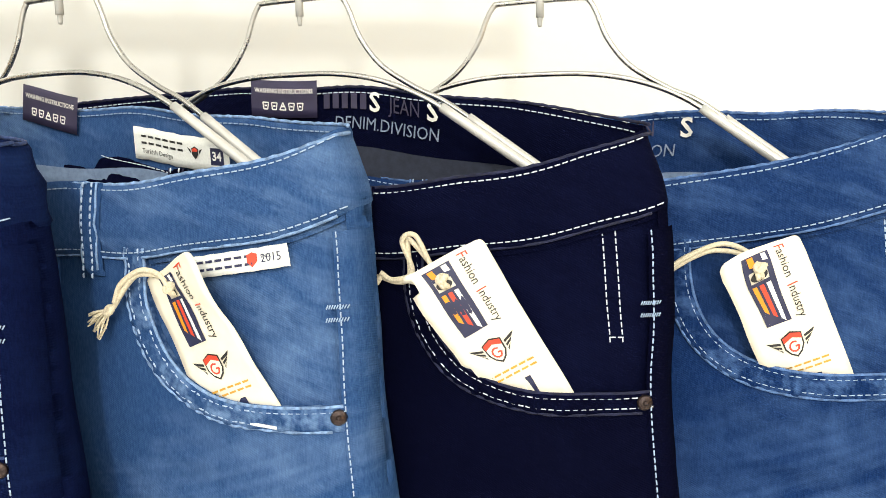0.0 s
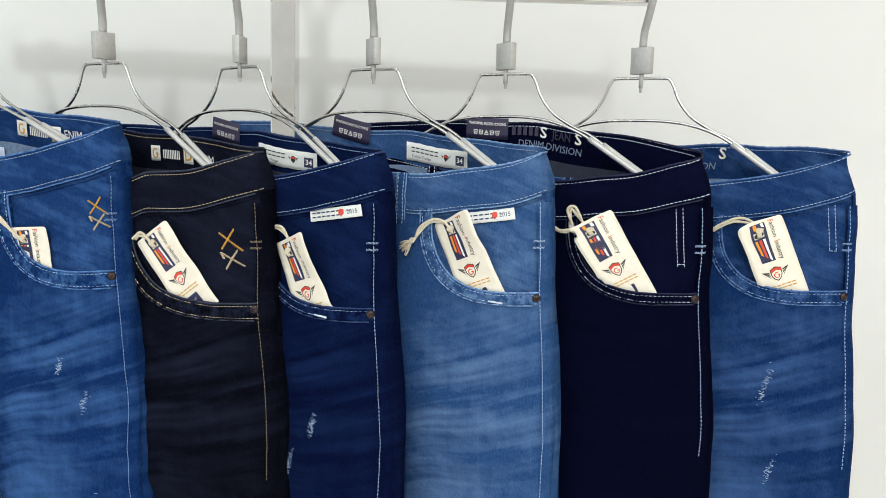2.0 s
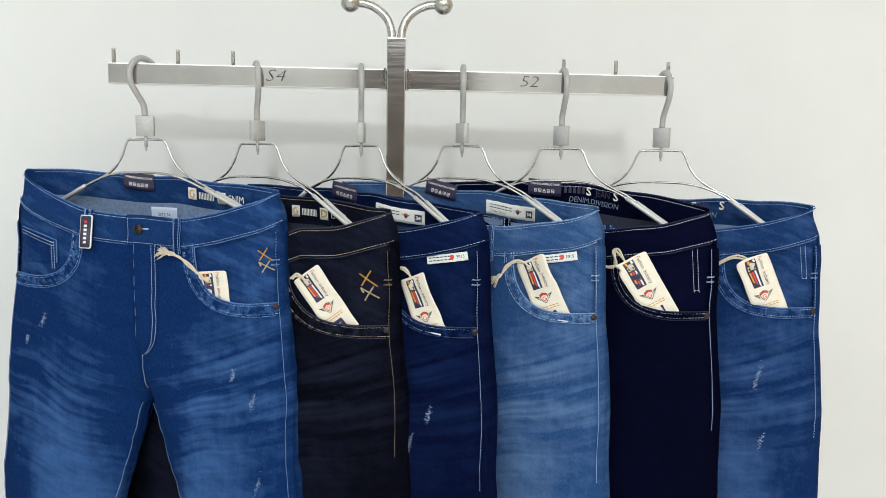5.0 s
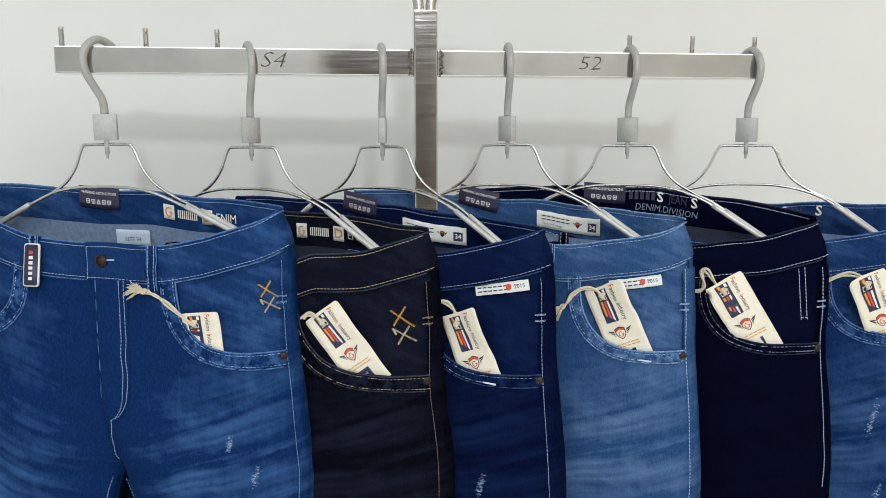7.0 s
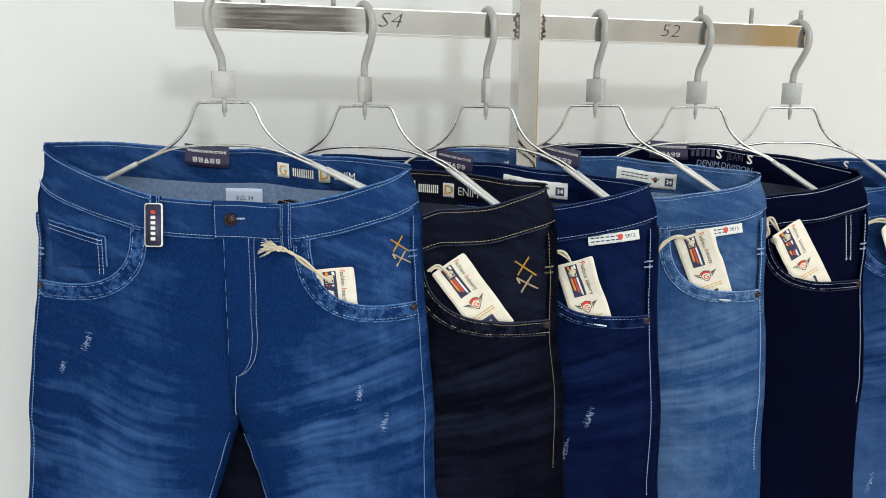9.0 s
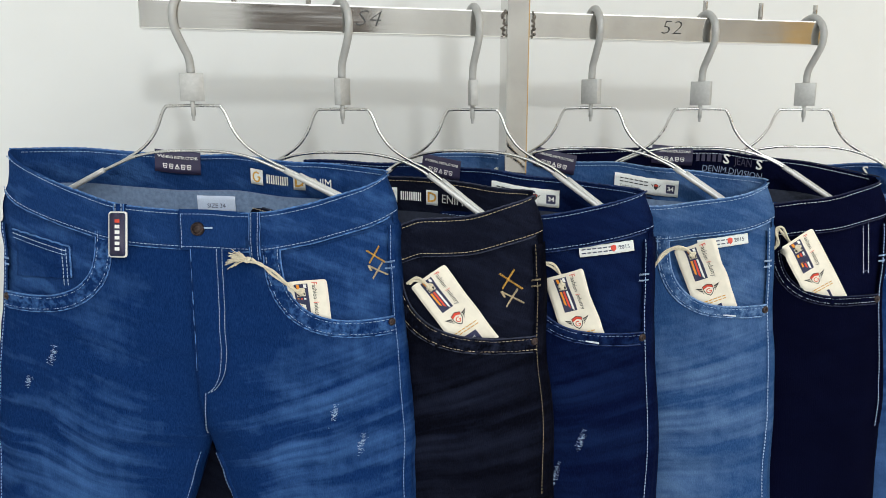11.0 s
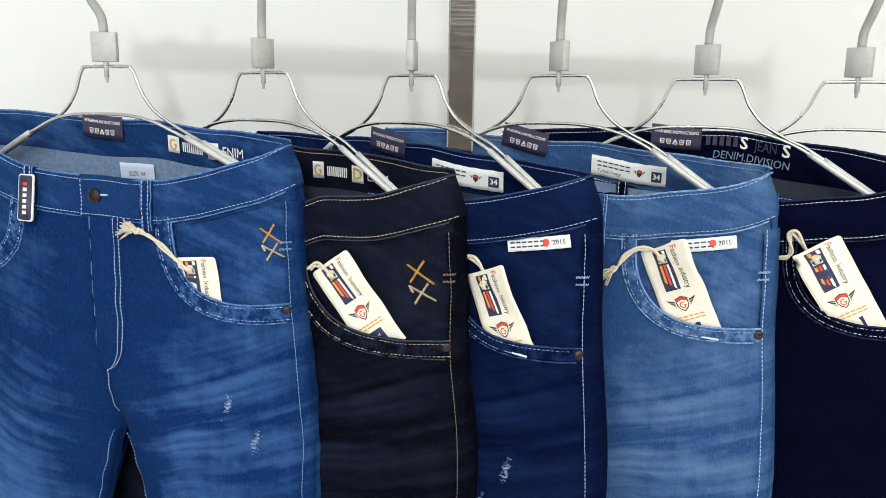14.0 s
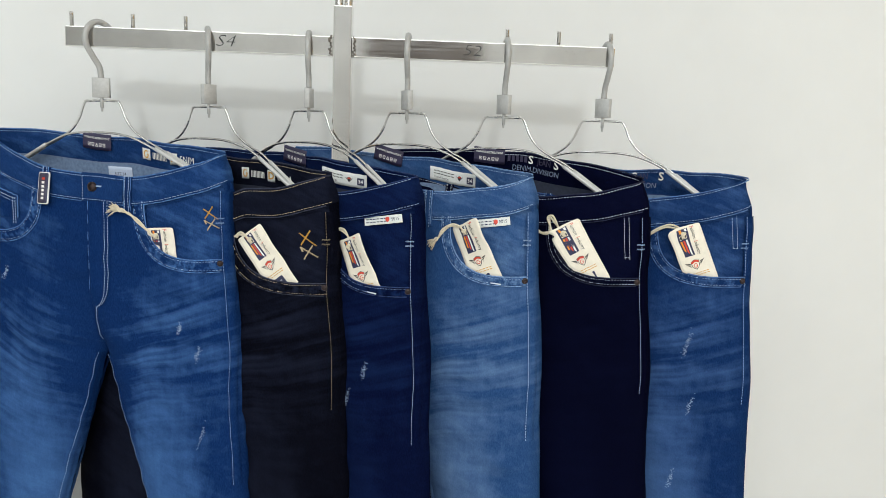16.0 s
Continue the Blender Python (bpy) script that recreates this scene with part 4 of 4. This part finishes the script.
swing_tag(3, 0.1080, -0.1740, 23, [(-0.008, 0.009, 0.010), (-0.021, 0.011, 0.011), (-0.034, 0.002, 0.010), (-0.043, -0.010, 0.009)], (-0.046, -0.013, -0.75, -0.65), on_label(3, "in a light-blue pocket"), twist=-0.36)
swing_tag(4, 0.0990, -0.1750, 31, [(-0.010, 0.010, 0.009), (-0.021, 0.026, 0.011), (-0.027, 0.024, 0.010), (-0.024, 0.004, 0.008), (-0.034, 0.000, 0.008), (-0.044, 0.003, 0.008)], (-0.046, 0.000, -0.6, -0.8), on_label(4, "in a dark-indigo pocket"), twist=0.40)
swing_tag(5, 0.1180, -0.1690, 23, [(-0.006, 0.010, 0.009), (-0.022, 0.015, 0.010), (-0.038, 0.010, 0.008), (-0.052, 0.000, 0.007)], None, on_label(5, "in a mid-blue pocket"), twist=0.34)


# ---- labels, badges and embroidery ----
def inner_place(cut, u, f, lift=0.0036, tilt=0.0):
    """Lays flat work on the inside of the back waistband: f is the depth below the rim in waistband heights."""
    c, s = math.cos(radians(tilt)), math.sin(radians(tilt))

    def place(x, y, z=0.0):
        x, y = x * c - y * s, x * s + y * c
        uu = u + x
        return cut.on(uu, cut.rim(uu, False) - BAND * f + y, -lift - z, False)
    return place


def face_place(cut, u, h, lift, tilt=0.0):
    """Lays flat work on the outside of the front."""
    c, s = math.cos(radians(tilt)), math.sin(radians(tilt))

    def place(x, y, z=0.0):
        x, y = x * c - y * s, x * s + y * c
        return cut.on(u + x, h + y, lift + z)
    return place


def patch(name, place, w, h, z0, z1, material, parent, label="", nx=14, ny=4, wave=0.0, seed=0):
    """A sewn rectangle of cloth or card with thickness."""
    def p(i, k, z):
        x, y = -w / 2 + w * k / nx, -h / 2 + h * i / ny
        e = wave * math.sin(k * 2.3 + i + seed) if i in (0, ny) else 0
        return place(x, y + e, z)
    rows = [[p(0, k, z0) for k in range(nx + 1)]] + [[p(i, k, z1) for k in range(nx + 1)] for i in range(ny + 1)] + [[p(ny, k, z0) for k in range(nx + 1)]]
    return grid_mesh(name, rows, material, parent, label)


def care_label(k, u, f, tilt):
    pl = inner_place(CUTS[k], u, f, 0.0048, tilt)
    c = patch("care_label", pl, 0.055, 0.026, 0, 0.0006, M_CARE, PAIRS[k], "plum-navy washing instructions card")
    up = lambda x, y: pl(x, y, 0.0010)
    lettering("WASHING INSTRUCTIONS", 0.0046, lambda x, y: up(x, y + 0.0055), M_WHITE, c, squeeze=0.88, bold=0.0001)
    icons = []
    for q in range(5):
        x = -0.0150 + 0.0072 * q
        icons += thick_line([(x - 0.0024, 0.0018), (x - 0.0016, -0.0030), (x + 0.0016, -0.0030), (x + 0.0024, 0.0018), (x - 0.0024, 0.0018)] if q != 2 else [(x - 0.0026, -0.003), (x, 0.0022), (x + 0.0026, -0.003), (x - 0.0026, -0.003)], 0.0009)
        icons += thick_line([(x - 0.001, -0.0005), (x + 0.001, -0.0005)], 0.0012)
    flat_shape("care_icons", icons, lambda x, y: up(x, y - 0.0045), M_WHITE, c)


for k, (u, f, tilt) in enumerate(((-0.032, 0.18, -3), (-0.040, 0.10, -3), (-0.036, 0.02, -6), (-0.046, -0.02, -9), (-0.030, 0.16, -1), (-0.060, 0.2, 0))):
    care_label(k, u, f, tilt)


def waist_label(k, u):
    """White woven label with plain bars for the maker's mark, a small emblem and the size."""
    pl = inner_place(CUTS[k], u, 0.56, 0.0042, -1)
    lab = patch("waist_label", pl, 0.082, 0.0215, 0, 0.0008, M_LABEL, PAIRS[k], "woven white waist label with dark print", wave=0.0004, seed=k)
    up = lambda x, y: pl(x, y, 0.0012)
    bars = []
    for q in range(6):
        x = -0.034 + 0.0063 * q
        bars += [rect(x, 0.0, x + 0.0046, 0.0014), rect(x, 0.0044, x + 0.0046, 0.0058)]
    flat_shape("print_wordmark", bars, up, M_BLACK, lab, "dark plain bars")
    lettering("Turkish Design", 0.0046, lambda x, y: up(x - 0.0205, y - 0.0048), M_BLACK, lab, squeeze=0.95)
    s = [(0.0125 + x, y) for x, y in ((-0.003, 0.003), (0, 0.0045), (0.003, 0.003), (0.0026, -0.001), (0, -0.004), (-0.0026, -0.001))]
    flat_shape("print_emblem", [s[::-1]] + [[(0.0125 + g * 0.0035, 0.002), (0.0125 + g * 0.0065, 0.0035), (0.0125 + g * 0.0035, -0.0005)] for g in (-1, 1)], up, M_BLACK, lab)
    flat_shape("print_emblem", [[(0.0125 - 0.0022, 0.0026), (0.0125, 0.0037), (0.0125 + 0.0022, 0.0026), (0.0125 + 0.0022, 0.001), (0.0125 - 0.0022, 0.001)][::-1]], lambda x, y: pl(x, y, 0.0014), M_RED, lab)
    flat_shape("print_panel", [rect(0.0255, -0.0065, 0.0365, 0.0045)], up, M_NAVY, lab)
    lettering("34", 0.0080, lambda x, y: pl(x + 0.031, y - 0.001, 0.0015), M_WHITE, lab, "white printed size", bold=0.0002)


waist_label(2, 0.078)
waist_label(3, 0.074)

# jeans with woven letter blocks
for k, u0 in ((0, 0.062), (1, 0.052)):
    pl = inner_place(CUTS[k], u0, 0.50, 0.0040, -1)
    for x, ch in ((0.0, None), (0.051, "D")):
        blk = patch("letter_block", lambda a, b, z=0, x=x: pl(a + x, b, z), 0.0145, 0.018, 0, 0.0007, M_LABEL, PAIRS[k], "woven cream block with a golden mark", nx=4)
        if ch:
            lettering(ch, 0.0165, lambda a, b: pl(a + 0.051, b, 0.0011), M_THREAD_Y, blk, bold=0.0004)
        else:
            flat_shape("golden_mark", thick_line([(0.004 * math.cos(radians(q)), 0.0055 * math.sin(radians(q))) for q in range(50, 330, 28)] + [(0.004, 0.0), (0.001, 0.0)], 0.0019), lambda a, b: pl(a, b, 0.0011), M_THREAD_Y, blk)
    bars = []
    for q in range(5):
        x = 0.0115 + 0.0054 * q
        bars += [rect(x, -0.0055, x + 0.0016, 0.0050), rect(x + 0.0026, -0.0055, x + 0.0042, 0.0050)]
    flat_shape("woven_bars", bars, lambda a, b: pl(a, b, 0.0006), M_WHITE, PAIRS[k], "white woven plain bars")
    lettering("ENIM", 0.0150, lambda a, b: pl(a + 0.0765, b, 0.0006), M_WHITE, PAIRS[k], "white woven letters", squeeze=0.80)
for k in (4, 5):
    pl = inner_place(CUTS[k], 0.072, 0.40, 0.0040, -1)
    for x in (-0.030, 0.013) if k == 4 else (-0.018, 0.025):
        lettering("S", 0.0185, lambda a, b: pl(a + x, b + 0.0065, 0.0004), M_WHITE, PAIRS[k], "white embroidered letter", bold=0.0004)
    lettering("JEAN", 0.0150, lambda a, b: pl(a - 0.0075, b + 0.0065, 0.0003), M_CARE, PAIRS[k], "dark embroidered letters", squeeze=0.70)
    for q in range(5):
        flat_shape("dark_bar", [rect(-0.070 + 0.0072 * q, 0.0015, -0.0652 + 0.0072 * q, 0.0120)], lambda a, b: pl(a, b, 0.0003), M_CARE, PAIRS[k], "dark embroidered plain bar")
    lettering("DENIM.DIVISION", 0.0122, lambda a, b: pl(a - 0.022, b - 0.0085, 0.0004), M_LETTER, PAIRS[k], "pale embroidered letters", squeeze=0.88, shear=0.12)


def hip_label(k, u, w):
    cut = CUTS[k]
    pl = face_place(cut, u, cut.seam(u) - 0.0115, -0.0018, 9)
    lab = patch("hip_label", pl, w, 0.0125, 0, 0.0012, M_LABEL, PAIRS[k], "white woven hip label with dark print", wave=0.0002, seed=k)
    up = lambda x, y: pl(x, y, 0.0017)
    bars = []
    for q in range(6):
        x = -w / 2 + 0.003 + 0.0062 * q
        bars += [rect(x, -0.0028, x + 0.0046, -0.0014), rect(x, 0.0016, x + 0.0046, 0.0030)]
    flat_shape("print_wordmark", bars, up, M_NAVY, lab, "dark plain bars")
    x = 0.0085
    flat_shape("print_emblem", [[(x - 0.003, 0.003), (x - 0.003, -0.001), (x, -0.0042), (x + 0.003, -0.001), (x + 0.003, 0.003), (x, 0.0042)]], up, M_RED, lab, "small red shield")
    lettering("SINCE", 0.0028, lambda a, b: up(a * 0.8 + 0.0165, b + 0.0012), M_NAVY, lab)
    lettering("2015", 0.0068, lambda a, b: up(a + w / 2 - 0.0105, b), M_NAVY, lab, squeeze=0.9)


hip_label(2, 0.185, 0.062)
hip_label(3, 0.167, 0.060)


def embroidery(k, u, h, scale):
    cut = CUTS[k]
    strokes = ([((-0.014, 0.007), (0.0136, -0.012)), ((0.0034, 0.012), (-0.010, -0.011))], [((-0.011, -0.015), (0.016, -0.030)), ((0.008, -0.012), (-0.005, -0.034)), ((-0.011, -0.015), (-0.0075, -0.022))])
    for mat, group, note in zip((M_THREAD_Y, M_THREAD_T), strokes, ("golden embroidered cross", "tan and white embroidered crossed lines")):
        bm = bmesh.new()
        for a, b in group:
            n = 26
            for q in range(n):
                t = q / (n - 1)
                x, y = a[0] + (b[0] - a[0]) * t, a[1] + (b[1] - a[1]) * t
                d = Vector((b[0] - a[0], b[1] - a[1])).normalized()
                sx, sy = -d.y * 0.0011 + d.x * 0.0006, d.x * 0.0011 + d.y * 0.0006
                tube(bm, [cut.on(u + (x - sx) * scale, h + (y - sy) * scale, -0.0036), cut.on(u + x * scale, h + y * scale, -0.0026), cut.on(u + (x + sx) * scale, h + (y + sy) * scale, -0.0036)], 0.00042, 4)
        tagged(part("embroidery", bm, mat, PAIRS[k], note), kind="stuff")


embroidery(0, 0.211, CUTS[0].seam(0.20) - 0.037, 0.78)
embroidery(1, 0.207, CUTS[1].seam(0.184) - 0.039, 0.95)

# decorative double stitching on two pairs
for k, u, ln, th in ((4, 0.211, 0.066, M_THREAD_W), (5, 0.214, 0.056, M_THREAD_B)):
    cut = CUTS[k]
    s0 = cut.seam(u) - 0.003
    for d in (-0.0035, 0.0035):
        stitches(cut, [(u + d + 0.006 * q / 12, s0 - ln * q / 12) for q in range(13)], th, PAIRS[k], off=-0.0034)
    stitches(cut, [(u + 0.0025, s0 - ln), (u + 0.0095, s0 - ln)], th, PAIRS[k], off=-0.0034)

# coin pocket and enamel badge on the first pair
cut = CUTS[0]
rows = []
for i in range(13):
    row = []
    for q in range(19):
        u = -0.212 + 0.074 * q / 18
        top = cut.seam(-0.16) - 0.016 - 0.018 * q / 18 + 0.0012 * math.sin(q * 2.1)
        bot = cut.seam(-0.16) - 0.070
        row.append(cut.on(u, top + (bot - top) * i / 12, (0.0002 if 0 < q < 18 and 0 < i else -0.0042) + 0.0006 * math.sin(i * 1.7 + q)))
    rows.append(row)
coin = grid_mesh("coin_pocket", rows, SPECS[0]["cloth"], PAIRS[0], "small coin pocket with frayed edge")
for dd in (0.004, 0.009):
    stitches(cut, [(-0.210 + 0.066 * q / 18, cut.seam(-0.16) - 0.016 - dd - 0.018 * q / 18) for q in range(19)], M_THREAD_W if dd < 0.005 else M_THREAD_B, coin, off=0.0010)
    stitches(cut, [(-0.138 - dd, cut.seam(-0.16) - 0.036 - 0.042 * q / 10) for q in range(11)], M_THREAD_B, coin, off=0.0010)
for a, b in ((rows[0][0], rows[0][18]), (rows[0][18], rows[12][18])):
    bm = bmesh.new()
    tube(bm, [a.lerp(b, q / 20) + Vector((0, -0.0040 - 0.0005 * math.sin(q * 2.3), 0.0004 * math.sin(q * 1.7))) for q in range(21)], 0.0011, 6)
    part("worn_edge", bm, SPECS[0]["worn"], coin, "paler frayed pocket edge")
for j, u in ((0, -0.074),):
    h = (cut.rim(u) + cut.seam(u)) / 2 - 0.012
    c = cut.on(u, h, 0.010)
    c2 = cut.on(u, h, 0.020)
    mm = Matrix.Translation(c) @ (c2 - c).to_track_quat("Z", "Y").to_matrix().to_4x4()
    up_axis = mm.to_3x3().inverted() @ Vector((0, 0, 1))
    mm = mm @ Matrix.Rotation(math.atan2(up_axis.y, up_axis.x) - math.pi / 2, 4, "Z")

    def rounded(w, hgt, z0, z1, r):
        bm = bmesh.new()
        box(bm, 0, 0, (z0 + z1) / 2, w, hgt, z1 - z0)
        ver = [e for e in bm.edges if abs(e.verts[0].co.z - e.verts[1].co.z) > 1e-5]
        bmesh.ops.bevel(bm, geom=ver, offset=r, segments=4, affect="EDGES", profile=0.5)
        bmesh.ops.transform(bm, matrix=mm, verts=bm.verts)
        return bm
    badge = part("badge", rounded(0.0215, 0.0510, -0.0012, 0.0010, 0.0035), M_WHITE, PAIRS[0], "white-edged navy enamel badge on the belt loop")
    part("badge_field", rounded(0.0185, 0.0480, 0.0010, 0.0015, 0.0028), M_NAVY, badge)
    part("badge_border", rounded(0.0150, 0.0440, 0.0015, 0.0018, 0.0020), M_CARE, badge)
    for q in range(6):
        y = 0.0150 - 0.0062 * q
        mat = M_RED if q == 0 else M_WHITE
        polys = [rect(-0.0028, y - 0.0019, 0.0028, y + 0.0019)]
        flat_shape("badge_bar", polys, lambda x, yy: mm @ Vector((x, yy, 0.0021)), mat, badge, "plain raised bar")
# size label tucked behind the fly
pl = inner_place(CUTS[0], 0.012, 1.34, 0.0085, -2)
lab = patch("size_label", pl, 0.046, 0.020, 0, 0.0006, M_PALE, PAIRS[0], "pale blue size label inside the waist")
lettering("SIZE 34", 0.0075, lambda x, y: pl(x, y - 0.002, 0.0010), M_NAVY, lab, squeeze=0.95)


# ---- worn scuffs ----
def scuff(k, u, h, w, ln, n, lean, material):
    """A rubbed spot of pale broken weft threads."""
    cut = CUTS[k]
    rnd = random.Random(int(1000 * (u + 1) + 77 * k))
    bm = bmesh.new()
    for q in range(n):
        y = rnd.gauss(0, 0.33) * ln
        x = rnd.gauss(0, 0.30) * w + lean * y
        a = rnd.uniform(-0.25, 0.25)
        g = rnd.uniform(0.0010, 0.0034)
        tube(bm, [cut.on(u + x - g * 0.5, h + y - a * g, 0.0001), cut.on(u + x, h + y, 0.0005), cut.on(u + x + g * 0.5, h + y + a * g, 0.0001)], rnd.uniform(0.00014, 0.00030), 4)
    tagged(part("scuff", bm, material, PAIRS[k], "pale rubbed threads"), kind="stuff")


for k, u, h, w, ln, n in ((0, -0.165, -0.285, 0.007, 0.016, 60), (0, -0.194, -0.318, 0.006, 0.014, 45), (0, 0.160, -0.350, 0.007, 0.018, 60), (0, 0.190, -0.388, 0.006, 0.018, 55),
                          (0, 0.196, -0.52, 0.004, 0.03, 45), (2, 0.165, -0.385, 0.006, 0.022, 60), (2, 0.135, -0.435, 0.006, 0.026, 70), (2, 0.06, -0.30, 0.02, 0.006, 25),
                          (5, 0.160, -0.335, 0.006, 0.036, 70), (5, 0.172, -0.430, 0.005, 0.024, 45), (5, 0.15, -0.56, 0.006, 0.03, 50)):
    scuff(k, u, h + CUTS[k].drop * 0.5, w, ln, n, 0.25, M_THREAD_B)
